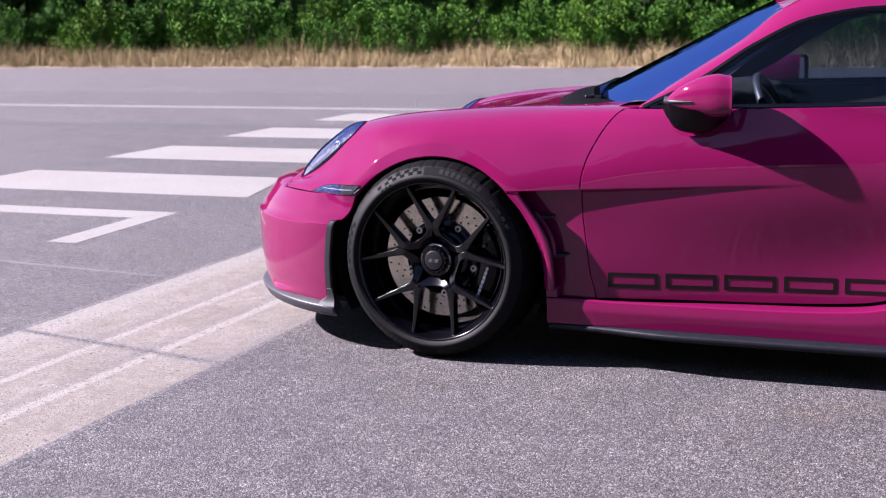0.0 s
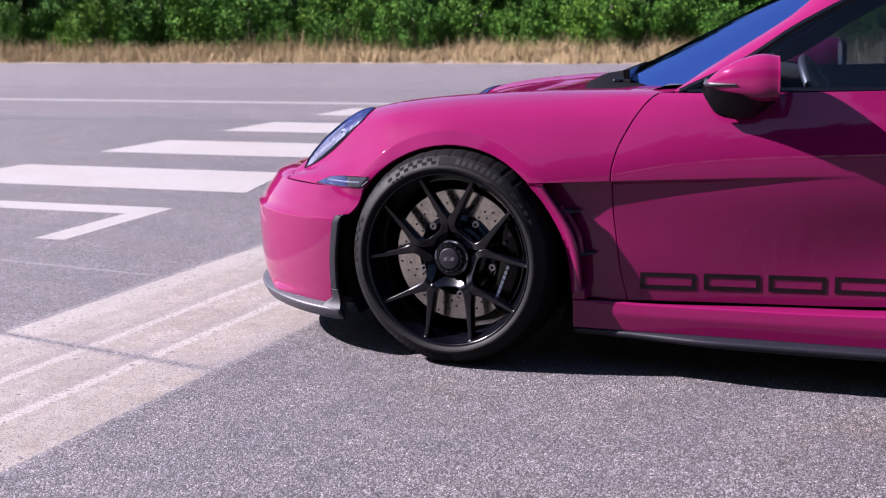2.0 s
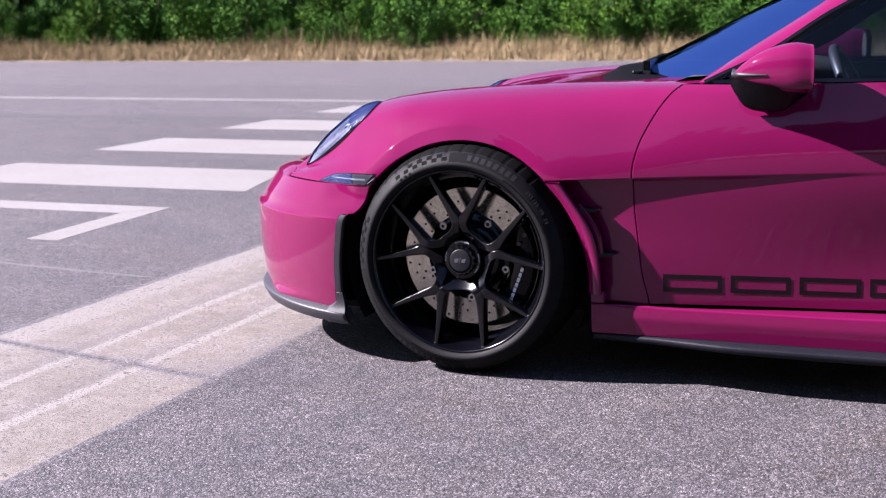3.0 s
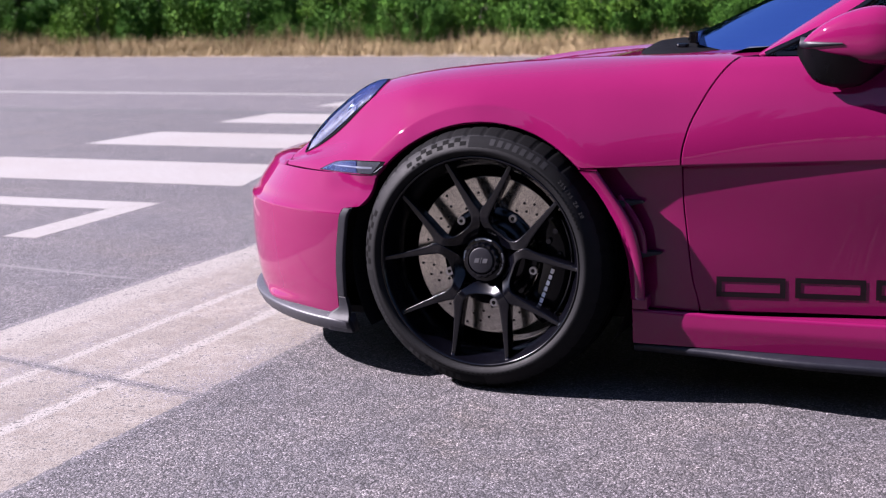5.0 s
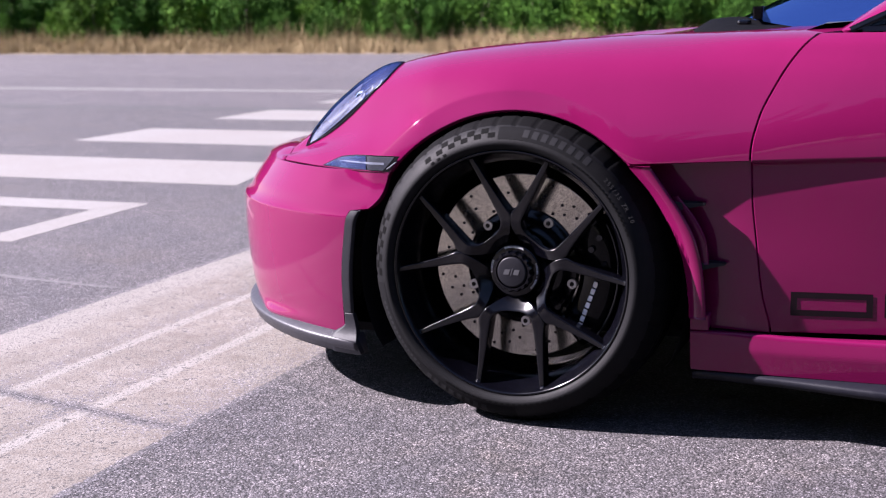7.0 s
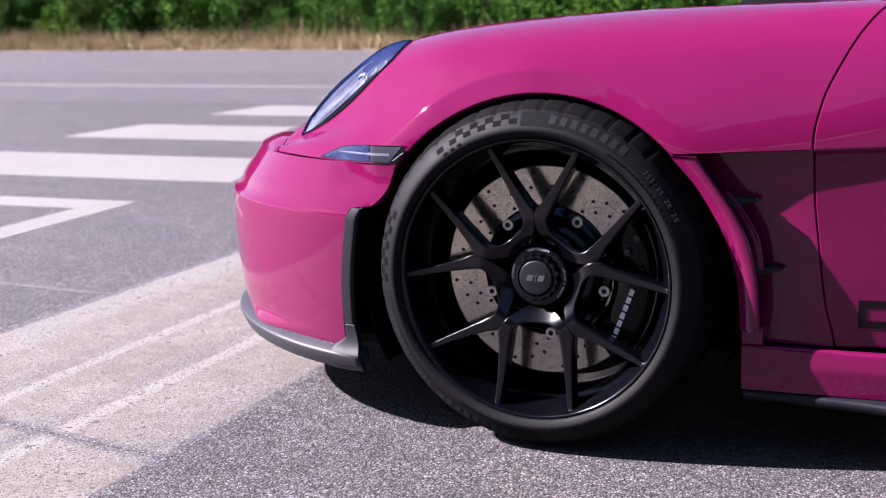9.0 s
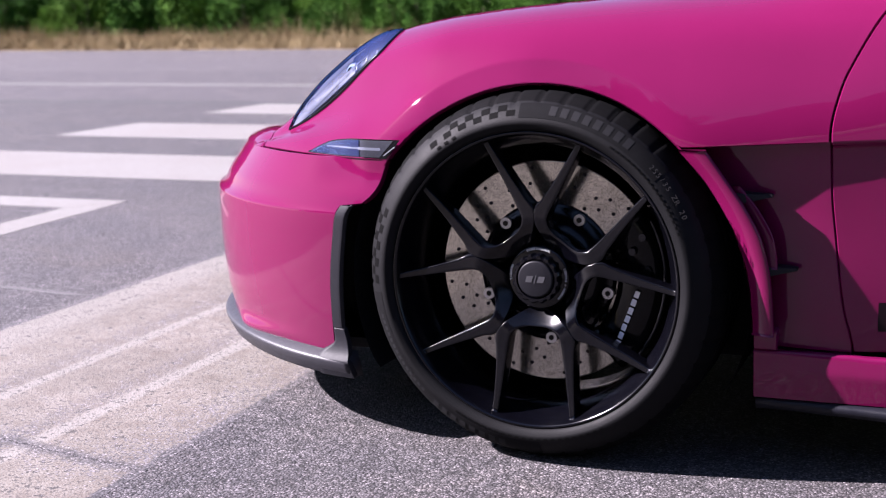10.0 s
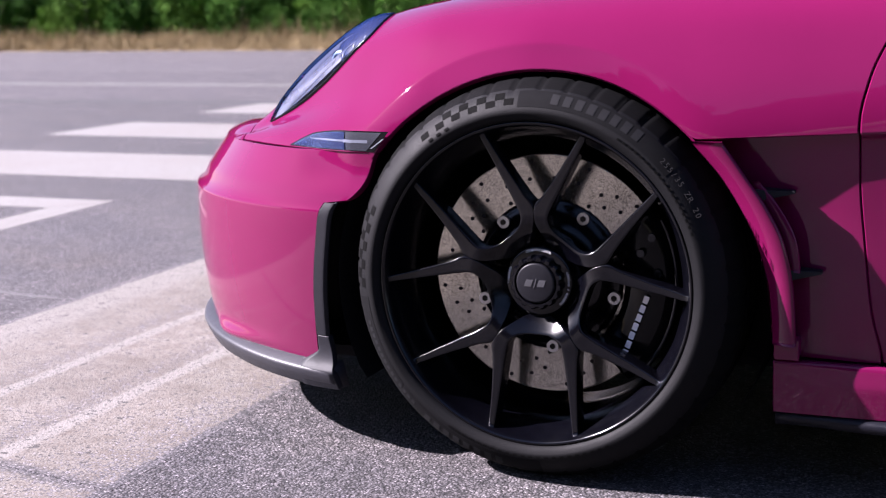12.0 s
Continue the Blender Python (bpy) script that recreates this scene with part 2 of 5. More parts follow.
ROTOR = make_rotor()
STEEL = make_plain("steel", (0.3025, 0.3025, 0.308), 0.3, metal=1.0)
SILVER = make_plain("silver_print", (0.62, 0.62, 0.64), 0.4)
STRIPE = make_plain("dark_decal", (0.0045, 0.0012, 0.003), 0.45, spec=0.15)
GLASS = make_glass("window_glass", (0.29, 0.35, 0.42), 1.32)
# blue gloss and overdriven IOR paint the sky's reflection into the windscreen
GLASS_FRONT = make_glass("windscreen_glass", (0.04, 0.05, 0.10), 26.0, (0.20, 0.31, 0.66))
GLASS_LAMP = make_glass("lamp_glass", (0.90, 0.93, 1.0), 1.42, (0.22, 0.32, 0.60))
CHROME = make_plain("chrome", (0.8, 0.8, 0.82), 0.06, metal=1.0)
INTERIOR = make_plain("dark_interior", (0.004, 0.004, 0.006), 0.7, grain=0.3)
COWL = make_plain("cowl_black", (0.003, 0.003, 0.0036), 0.8, spec=0.02)
CABIN_GRAY = make_plain("grey_leather", (0.02, 0.021, 0.027), 0.45, grain=0.3)


# ---- mesh helpers ----
def mesh_of(name, verts, faces, mat, smooth=True):
    me = bpy.data.meshes.new(name)
    me.from_pydata([tuple(v) for v in verts], [], faces)
    me.materials.append(mat)
    me.update()
    if smooth:
        me.polygons.foreach_set("use_smooth", [True] * len(me.polygons))
    return me


def add(name, verts, faces, mat, parent=None, label="", smooth=True):
    ob = new(name, mesh_of(name, verts, faces, mat, smooth))
    ob.parent = parent
    return tagged(ob, label)


def facing(verts, faces, hint):
    """The faces turned so that most of them look along hint."""
    A = np.array(verts, float)
    tot = sum(float(np.cross(A[f[1]] - A[f[0]], A[f[2]] - A[f[0]]) @ np.array(hint)) for f in faces)
    return [f[::-1] for f in faces] if tot < 0 else faces


def part(name, bm, mat, parent=None, label="", smooth=False):
    me = bpy.data.meshes.new(name)
    bmesh.ops.recalc_face_normals(bm, faces=bm.faces)
    bm.to_mesh(me)
    bm.free()
    me.materials.append(mat)
    if smooth:
        me.polygons.foreach_set("use_smooth", [True] * len(me.polygons))
    ob = new(name, me)
    ob.parent = parent
    return tagged(ob, label)


def grid_faces(nu, nv, close_u=False, close_v=False, base=0):
    f = []
    for i in range(nu if close_u else nu - 1):
        for j in range(nv if close_v else nv - 1):
            a, b = i * nv + j, ((i + 1) % nu) * nv + j
            c, d = ((i + 1) % nu) * nv + (j + 1) % nv, i * nv + (j + 1) % nv
            f.append((base + a, base + b, base + c, base + d))
    return f


def skin(P, depth=0.014, edge=0.0018, drop=None, hint=(0, -1, 0.6)):
    """A panel from a grid of points (nu, nv, 3): its face with rolled edges that turn inwards. drop(i, j): cells left out."""
    P = np.array(P, float)
    nu, nv = P.shape[:2]
    du, dv = np.gradient(P, axis=0), np.gradient(P, axis=1)
    N = np.cross(du, dv)
    N /= np.maximum(np.linalg.norm(N, axis=2, keepdims=True), 1e-9)
    if (N.reshape(-1, 3) @ np.array(hint)).mean() < 0:
        N = -N
        flip = True
    else:
        flip = False
    verts = [tuple(p) for p in P.reshape(-1, 3)]
    faces = []
    for a, b, c, d in grid_faces(nu, nv):
        if drop and drop(a // nv, a % nv):
            continue
        faces.append((d, c, b, a) if flip else (a, b, c, d))
    loop = [(i, 0) for i in range(nu)] + [(nu - 1, j) for j in range(1, nv)] + [(i, nv - 1) for i in range(nu - 2, -1, -1)] + [(0, j) for j in range(nv - 2, 0, -1)]
    base = len(verts)
    L = len(loop)
    for i, j in loop:
        verts.append(tuple(P[i, j]))
    for i, j in loop:
        n = N[i, j]
        ii, jj = min(max(i, 1), nu - 2), min(max(j, 1), nv - 2)
        t = P[i, j] - P[ii, jj]
        t = t - n * (t @ n)
        t /= max(np.linalg.norm(t), 1e-9)
        verts.append(tuple(P[i, j] + t * edge - n * edge))
        verts.append(tuple(P[i, j] + t * edge - n * depth))
    for q in range(L):
        r = (q + 1) % L
        a, b = base + q, base + r
        c, d, e, f = base + L + 2 * q, base + L + 2 * r, base + L + 2 * q + 1, base + L + 2 * r + 1
        for quad in ((a, c, d, b), (c, e, f, d)):
            faces.append(quad[::-1] if flip else quad)
    return verts, faces


def box(bm, x0, x1, y0, y1, z0, z1, bevel=0.0, mat=None):
    r = bmesh.ops.create_cube(bm, size=1.0)
    for v in r["verts"]:
        v.co = Vector((x0 + (v.co.x + 0.5) * (x1 - x0), y0 + (v.co.y + 0.5) * (y1 - y0), z0 + (v.co.z + 0.5) * (z1 - z0)))
        if mat is not None:
            v.co = mat @ v.co
    if bevel:
        es = list({e for v in r["verts"] for e in v.link_edges})
        bmesh.ops.bevel(bm, geom=es, offset=bevel, segments=2, affect="EDGES", profile=0.5)
    return bm


def lathe(profile, n, axis_y=True):
    """Profile (radius, along); turned round the y axis through the origin. Returns verts, faces."""
    verts = []
    for i in range(n):
        a = 2 * math.pi * i / n
        for r, h in profile:
            verts.append((r * math.cos(a), h, r * math.sin(a)))
    return verts, grid_faces(n, len(profile), True, False)


def pchip(xs, ys):
    xs, ys = np.array(xs, float), np.array(ys, float)
    h, d = np.diff(xs), np.diff(ys) / np.diff(xs)
    m = np.zeros(len(xs))
    m[0], m[-1] = d[0], d[-1]
    for i in range(1, len(xs) - 1):
        m[i] = 0 if d[i - 1] * d[i] <= 0 else 3 * (h[i - 1] + h[i]) / ((2 * h[i] + h[i - 1]) / d[i - 1] + (h[i] + 2 * h[i - 1]) / d[i])

    def f(x):
        x = min(max(x, xs[0]), xs[-1])
        i = min(max(int(np.searchsorted(xs, x)) - 1, 0), len(xs) - 2)
        t = (x - xs[i]) / h[i]
        return float((2 * t**3 - 3 * t * t + 1) * ys[i] + (t**3 - 2 * t * t + t) * h[i] * m[i] + (-2 * t**3 + 3 * t * t) * ys[i + 1] + (t**3 - t * t) * h[i] * m[i + 1])

    return f


def smooth01(t):
    t = min(max(t, 0.0), 1.0)
    return t * t * (3 - 2 * t)


# ---- ground ----
def flat(name, x0, x1, y0, y1, z, mat, kind="structure", label="", category=""):
    ob = add(name, [(x0, y0, z), (x1, y0, z), (x1, y1, z), (x0, y1, z)], [(0, 1, 2, 3)], mat, None, label, False)
    return tagged(ob, "", category, "", kind)


flat("ground", -1500, 1500, -1500, 1500, 0, ASPHALT, label="old pale grey asphalt with coarse chippings", category="ground")


def make_far_sheen(name, gain):
    """The same asphalt, its colour raised by gain to paint in the grazing sheen."""
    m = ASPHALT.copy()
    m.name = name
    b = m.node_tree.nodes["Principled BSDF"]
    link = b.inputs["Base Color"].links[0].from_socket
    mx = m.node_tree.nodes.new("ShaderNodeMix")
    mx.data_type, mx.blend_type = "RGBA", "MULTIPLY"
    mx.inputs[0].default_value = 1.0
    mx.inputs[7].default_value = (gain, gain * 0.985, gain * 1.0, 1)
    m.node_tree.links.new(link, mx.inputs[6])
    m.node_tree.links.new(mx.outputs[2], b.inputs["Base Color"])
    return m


# far lanes: sheen of the flat view put into the colour, in two steps
flat("road_1", -300, 300, 8.2, 13.4, 0.0008, make_far_sheen("pale_asphalt", 1.2), label="asphalt lane lightened for grazing sheen", category="road")
flat("road_2", -300, 300, 13.4, 21.9, 0.0008, make_far_sheen("paler_asphalt", 1.38), label="far asphalt lane lightened more for grazing sheen", category="road")


def marking(name, corners, mat, label):
    """A painted mark as a thin raised slab; corners run round it."""
    n = len(corners)
    v = [(x, y, 0.0014) for x, y in corners] + [(x, y, -0.002) for x, y in corners]
    f = [tuple(range(n))] + [(i, (i + 1) % n, n + (i + 1) % n, n + i)[::-1] for i in range(n)]
    return tagged(add(name, v, f, mat, None, label, False), "", "road marking", "painted marks on the runway", "structure")


BAND_A, BAND_B = -1.64, -0.67


def ragged(p, q, n, amount, seed):
    """Points from p to q (q left out) with a worn, uneven line between them."""
    r = np.random.default_rng(seed)
    d = Vector((q[0] - p[0], q[1] - p[1], 0))
    s = Vector((-d.y, d.x, 0)).normalized()
    return [(p[0] + d.x * i / n + s.x * w, p[1] + d.y * i / n + s.y * w) for i, w in zip(range(n), r.normal(0, amount, n) * np.array([0] + [1] * (n - 1)))]


def crack_y(x):
    """The line of the crack across the band."""
    return -0.055 - 0.215 * (x - BAND_A)


BAND = make_band(BAND_A, BAND_B, (-0.055, -0.215))
XA, XB, gapw = BAND_A - 0.03, BAND_B + 0.03, 0.004
for far, s in ((-9, -1), (14, 1)):
    o = marking("road_marking_1", [(XB, far), (XA, far)][::s] + ragged((XA, crack_y(XA) + s * gapw), (XB, crack_y(XB) + s * gapw), 120, 0.002, 3 + s)[::s], BAND, "broad worn off-white painted band")
    o.location.z = -0.0011


def joint(name, p, q, w, mat, label, seed):
    d = Vector((q[0] - p[0], q[1] - p[1], 0)).normalized()
    s = Vector((-d.y, d.x)) * w / 2
    a, b = ragged((p[0] - s.x, p[1] - s.y), (q[0] - s.x, q[1] - s.y), 80, w * 0.12, seed), ragged((q[0] + s.x, q[1] + s.y), (p[0] + s.x, p[1] + s.y), 80, w * 0.12, seed + 1)
    o = marking(name, a + b, mat, label)
    o.location.z = -0.0002
    return o


joint("road_joint_1", (-60, 7.35), (40, 9.35), 0.42, JOINT, "dark sealed joint across the runway", 30)
joint("road_joint_2", (-60, 13.1), (40, 14.0), 0.20, JOINT, "dark sealed joint across the runway", 32)
joint("road_joint_3", (-9.0, 1.95), (-1.66, 1.02), 0.02, SEAM, "thin pale seam in the asphalt", 34)
for i in range(4):
    y = 3.5 + 1.93 * i
    marking("road_marking_4", [(-5.05, y), (-2.65 if i == 0 else -2.2, y), (-2.9 if i == 0 else -2.2, y + 1.0), (-5.05, y + 1.0)], PAINT_ROAD, "white zebra stripe on the asphalt")
marking("road_marking_5", [(-9, 2.55), (-2.87, 2.54), (-2.72, 2.79), (-9, 2.80)], PAINT_ROAD, "white painted bar of an arrow")
marking("road_marking_6", [(-2.83, 1.69), (-2.65, 1.69), (-2.72, 2.785), (-2.87, 2.535)], PAINT_ROAD, "white painted bar of an arrow")
marking("road_marking_7", [(-60, 10.72), (40, 10.95), (40, 11.25), (-60, 11.02)], PAINT_FADED, "long white edge line")

# ---- car body surface ----
YC = 0.925                     # middle plane of the car
ARCH_X, ARCH_Z, ARCH_R = 0.0, 0.318, 0.364
RARCH_X, RARCH_Z, RARCH_R = 2.457, 0.345, 0.385

STATIONS = [-0.66, -0.50, -0.36, -0.20, 0.0, 0.26, 0.52, 0.72, 1.10, 1.60, 2.05, 2.46, 2.90, 3.25, 3.50]
ROW_Y = [
    [0.10, 0.08, 0.06, 0.05, 0.05, 0.05, 0.06, 0.078, 0.110, 0.116, 0.05, 0.0, 0.02, 0.08, 0.22],
    [0.12, 0.08, 0.04, 0.03, 0.03, 0.03, 0.058, 0.088, 0.130, 0.146, 0.02, -0.02, 0.0, 0.06, 0.20],
    [0.18, 0.10, 0.045, 0.02, 0.015, 0.03, 0.046, 0.066, 0.108, 0.135, 0.015, -0.03, -0.005, 0.055, 0.20],
    [0.225, 0.116, 0.047, 0.006, -0.008, 0.006, 0.028, 0.040, 0.065, 0.090, 0.020, -0.04, -0.01, 0.055, 0.20],
    [0.250, 0.196, 0.130, 0.070, 0.048, 0.046, 0.051, 0.052, 0.074, 0.095, 0.03, -0.02, 0.02, 0.085, 0.24],
    [0.275, 0.237, 0.188, 0.142, 0.124, 0.110, 0.094, 0.082, 0.095, 0.110, 0.08, 0.05, 0.09, 0.15, 0.32],
    [0.33, 0.30, 0.29, 0.28, 0.27, 0.25, 0.18, 0.135, 0.135, 0.135, 0.14, 0.17, 0.22, 0.28, 0.45],
    [0.44, 0.42, 0.42, 0.42, 0.42, 0.44, 0.46, 0.46, 0.46, 0.46, 0.46, 0.46, 0.48, 0.52, 0.60],
    [YC] * 15,
]
ROW_Z = [
    [0.13] * 15,
    [0.30, 0.25, 0.23, 0.23, 0.23, 0.23, 0.23, 0.23, 0.235, 0.25, 0.27, 0.29, 0.30, 0.33, 0.40],
    [0.42, 0.40, 0.40, 0.40, 0.40, 0.40, 0.40, 0.41, 0.42, 0.43, 0.44, 0.45, 0.46, 0.48, 0.50],
    [0.535, 0.54, 0.54, 0.57, 0.60, 0.575, 0.592, 0.602, 0.62, 0.63, 0.65, 0.66, 0.66, 0.65, 0.62],
    [0.545, 0.60, 0.64, 0.685, 0.712, 0.705, 0.705, 0.708, 0.72, 0.73, 0.76, 0.77, 0.76, 0.74, 0.69],
    [0.555, 0.655, 0.728, 0.768, 0.787, 0.792, 0.790, 0.792, 0.80, 0.81, 0.83, 0.845, 0.83, 0.80, 0.74],
    [0.558, 0.682, 0.770, 0.802, 0.821, 0.834, 0.838, 0.840, 0.847, 0.86, 0.88, 0.895, 0.88, 0.85, 0.78],
    [0.550, 0.660, 0.746, 0.782, 0.806, 0.828, 0.852, 0.87, 0.87, 0.88, 0.92, 0.96, 0.92, 0.87, 0.80],
    [0.553, 0.640, 0.708, 0.750, 0.790, 0.845, 0.895, 0.90, 0.90, 0.92, 0.98, 1.02, 0.95, 0.88, 0.80],
]
FY = [pchip(STATIONS, r) for r in ROW_Y]
FZ = [pchip(STATIONS, r) for r in ROW_Z]


def crease_z(x):
    return 0.577 + 0.048 * (x - 0.26) if x > 0.26 else 0.577


def section(x):
    ys, zs = np.array([f(x) for f in FY]), np.array([f(x) for f in FZ])
    return ys, zs


def hermite(v, k):
    i = min(max(int(k), 0), len(v) - 2)
    t = k - i
    m0 = (v[min(i + 1, len(v) - 1)] - v[max(i - 1, 0)]) / 2
    m1 = (v[min(i + 2, len(v) - 1)] - v[i]) / 2
    return (2 * t**3 - 3 * t * t + 1) * v[i] + (t**3 - 2 * t * t + t) * m0 + (-2 * t**3 + 3 * t * t) * v[i + 1] + (t**3 - t * t) * m1


def recess(x, z):
    """How far the door is hollowed under the crease behind the front wheel."""
    if x < 0.40:
        return 0.0
    deep = 0.020 * max(0.0, 1 - max(0.0, x - 0.47) / 0.80) ** 1.5
    dz = crease_z(x) - z
    return deep * smooth01(dz / 0.014) * (1 - 0.75 * smooth01((dz - 0.08) / 0.24))


FLARE_W = 0.041


def flare(x, z):
    """The band round the front wheel arch that turns inwards below a ridge."""
    d = math.hypot(x - ARCH_X, z - ARCH_Z) - ARCH_R
    if not -0.03 < d < FLARE_W or z < 0.5:
        return 0.0
    fade = 1 - smooth01((x - 0.12) / 0.2)
    return 0.0165 * fade * (0.72 + 0.28 * smooth01((x + 0.33) / 0.12)) * (1 - max(d, 0.0) / FLARE_W)


def surf(x, k):
    ys, zs = section(x)
    y, z = hermite(ys, k), hermite(zs, k)
    return (x, y + recess(x, z) + (flare(x, z) if abs(x) < 0.5 else 0.0), z)


def k_at(x, z):
    _, zs = section(x)
    lo, hi = 0.0, 6.0
    for _ in range(26):
        mid = (lo + hi) / 2
        if hermite(zs, mid) < z:
            lo = mid
        else:
            hi = mid
    return (lo + hi) / 2


def side(x, z):
    return surf(x, k_at(x, z))


def flip_y(verts):
    return [(x, 2 * YC - y, z) for x, y, z in verts]


def both(name, verts, faces, mat, parent, label="", smooth=True):
    """A part of the near side and its mirror image on the far side."""
    a = add(name, verts, faces, mat, parent, label, smooth)
    add(name, flip_y(verts), [f[::-1] for f in faces], mat, parent, label, smooth)
    return a


car = tagged(new("sports_car"), "bright pink sports coupe with satin black wheels on the runway", "car")


def arch_z(x):
    return ARCH_Z + math.sqrt(max(ARCH_R**2 - (x - ARCH_X)**2, 0.0))


DOOR_GAP = pchip([0.20, 0.23, 0.31, 0.42, 0.51, 0.60, 0.672, 0.735, 0.807, 0.839, 0.86], [0.546, 0.545, 0.527, 0.513, 0.504, 0.502, 0.515, 0.542, 0.585, 0.618, 0.66])


def fender_low(x):
    if x < -0.296:
        return k_at(x, 0.541)
    if x < 0.262:
        return k_at(x, arch_z(x))
    return k_at(x, crease_z(x))


# ---- hedge and verge behind the runway ----
def make_leaf(name, lo, hi):
    m = Mat(name)
    info = m.n("NewGeometry")
    col = m.ramp(info.outputs["Random Per Island"], (0.0, lo), (1.0, hi))
    patch = m.ramp(m.noise(1.2, 3, 0.6, m.coords()), (0.3, gray(0.7)), (0.7, gray(1.15)))
    each = m.ramp(m.n("ObjectInfo").outputs["Random"], (0.0, (0.72, 0.80, 0.8)), (0.5, (1.0, 1.0, 1.0)), (1.0, (1.35, 1.12, 0.9)))
    m.l(m.mix(1.0, m.mix(1.0, col, patch, "MULTIPLY"), each, "MULTIPLY"), m.b.inputs["Base Color"])
    return m.put(Roughness=0.8, Specular_IOR_Level=0.08)


LEAF = make_leaf("bush_leaf", (0.017, 0.056, 0.006), (0.062, 0.150, 0.018))
LEAF_DARK = make_leaf("dark_tree_leaf", (0.012, 0.030, 0.008), (0.03, 0.06, 0.016))
STRAW = make_leaf("dry_grass", (0.130, 0.090, 0.045), (0.315, 0.236, 0.128))
BARK = make_plain("bark", (0.055, 0.0413, 0.0303), 0.9, grain=0.6, scale=20)
SOIL = make_plain("verge_soil", (0.1218, 0.0902, 0.0586), 0.95, grain=0.6, scale=6)

rng = np.random.default_rng(4)


def crown_mesh(name, seed, mat, height, width, leaves, leaf_size, low=0.05):
    """Leaf clumps on upright shoots: many small two-triangle leaves round a few dozen twig tips."""
    r = np.random.default_rng(seed)
    shoots = 26
    verts, faces = [], []
    for s in range(shoots):
        a, d = r.uniform(0, 2 * math.pi), width * 0.5 * math.sqrt(r.uniform(0, 1))
        top = height * (1.0 - 0.45 * (d / (width * 0.5)) ** 2) * r.uniform(0.72, 1.05)
        bx, by = d * math.cos(a), d * math.sin(a)
        for q in range(leaves // shoots):
            t = r.uniform(low, 1.0) ** 0.8
            rad = (0.05 + 0.20 * width * 0.5 * math.sin(min(1.0, (1.05 - t) * 1.6) * math.pi / 2)) * math.sqrt(r.uniform(0, 1))
            b = r.uniform(0, 2 * math.pi)
            c = Vector((bx * (0.75 + 0.35 * t) + rad * math.cos(b), by * (0.75 + 0.35 * t) + rad * math.sin(b), top * t))
            up = Vector((math.cos(b) * 0.6 + r.normal(0, 0.3), math.sin(b) * 0.6 + r.normal(0, 0.3), 0.9 + r.normal(0, 0.3))).normalized()
            across = up.cross(Vector((r.normal(), r.normal(), r.normal()))).normalized()
            ln, w = leaf_size * r.uniform(0.7, 1.4), leaf_size * 0.22
            n = len(verts)
            verts += [tuple(c - across * w), tuple(c + up * ln * 0.5 - across * w * 1.4), tuple(c + up * ln), tuple(c + up * ln * 0.5 + across * w * 1.4)]
            faces.append((n, n + 1, n + 2, n + 3))
    return mesh_of(name, verts, faces, mat, False)


def stem_mesh(name, height):
    bm = bmesh.new()
    for q in range(5):
        a = 2 * math.pi * q / 5
        top = Vector((0.35 * math.cos(a), 0.35 * math.sin(a), height * 0.8))
        m = (Vector((0, 0, 1)).rotation_difference(top).to_matrix().to_4x4())
        bmesh.ops.create_cone(bm, cap_ends=True, segments=6, radius1=0.035, radius2=0.008, depth=top.length, matrix=m @ Matrix.Translation((0, 0, top.length / 2)))
    me = bpy.data.meshes.new(name)
    bm.to_mesh(me)
    bm.free()
    me.materials.append(BARK)
    return me


CROWNS = [crown_mesh("crown", 10 + i, LEAF, 1.55, 1.9, 9000, 0.066) for i in range(4)]
STEM = stem_mesh("stem", 1.3)


def bush(x, y, scale, turn, crown, label):
    ob = tagged(new("bush", None), label, "bush", "hedge along the runway")
    ob.matrix_world = pose(x, y, 0, 0, 0, turn) @ Matrix.Diagonal((scale, scale, scale * rng.uniform(0.9, 1.1), 1))
    for nm, me in (("stem", STEM), ("crown", crown)):
        o = new(nm, me)
        o.parent = ob
    return ob


for i in range(104):
    x = -31 + i * 0.39 + rng.uniform(-0.22, 0.22)
    bush(x, 26.4 + rng.uniform(-0.6, 0.9), rng.choice([0.6, 0.72, 0.85, 1.0, 1.15], p=[0.2, 0.25, 0.25, 0.2, 0.1]) * rng.uniform(0.9, 1.1), rng.uniform(0, 360), CROWNS[i % 4], "bushy bright green shrub in a hedge")
for i in range(16, 38):
    bush(-32 + i * 1.1 + rng.uniform(-0.5, 0.5), 28.0 + rng.uniform(-0.5, 0.5), rng.uniform(0.8, 1.25), rng.uniform(0, 360), CROWNS[(i + 1) % 4], "tall green shrub at the back of a hedge")
FAR_CROWNS = [crown_mesh("crown", 40 + i, LEAF_DARK, 4.2, 3.6, 7000, 0.22, 0.1) for i in range(2)]
FAR_STEM = stem_mesh("stem", 3.4)
LEAF_DEEP = make_leaf("deep_green_leaf", (0.006, 0.014, 0.004), (0.013, 0.026, 0.008))
DEEP_CROWNS = [crown_mesh("crown", 60 + i, LEAF_DEEP, 4.2, 3.6, 7000, 0.22, 0.1) for i in range(2)]
for i in range(24):
    x = -34 + i * 1.75 + rng.uniform(-0.5, 0.5)
    ob = tagged(new("tree", None), "dark green tree behind the hedge", "tree", "trees behind the hedge")
    ob.matrix_world = pose(x, 30.0 + rng.uniform(-0.8, 0.8), 0, 0, 0, rng.uniform(0, 360)) @ Matrix.Diagonal((1.25, 1.25, rng.uniform(1.6, 2.1), 1))
    for nm, me in (("trunk", FAR_STEM), ("crown", FAR_CROWNS[i % 2])):
        o = new(nm, me)
        o.parent = ob

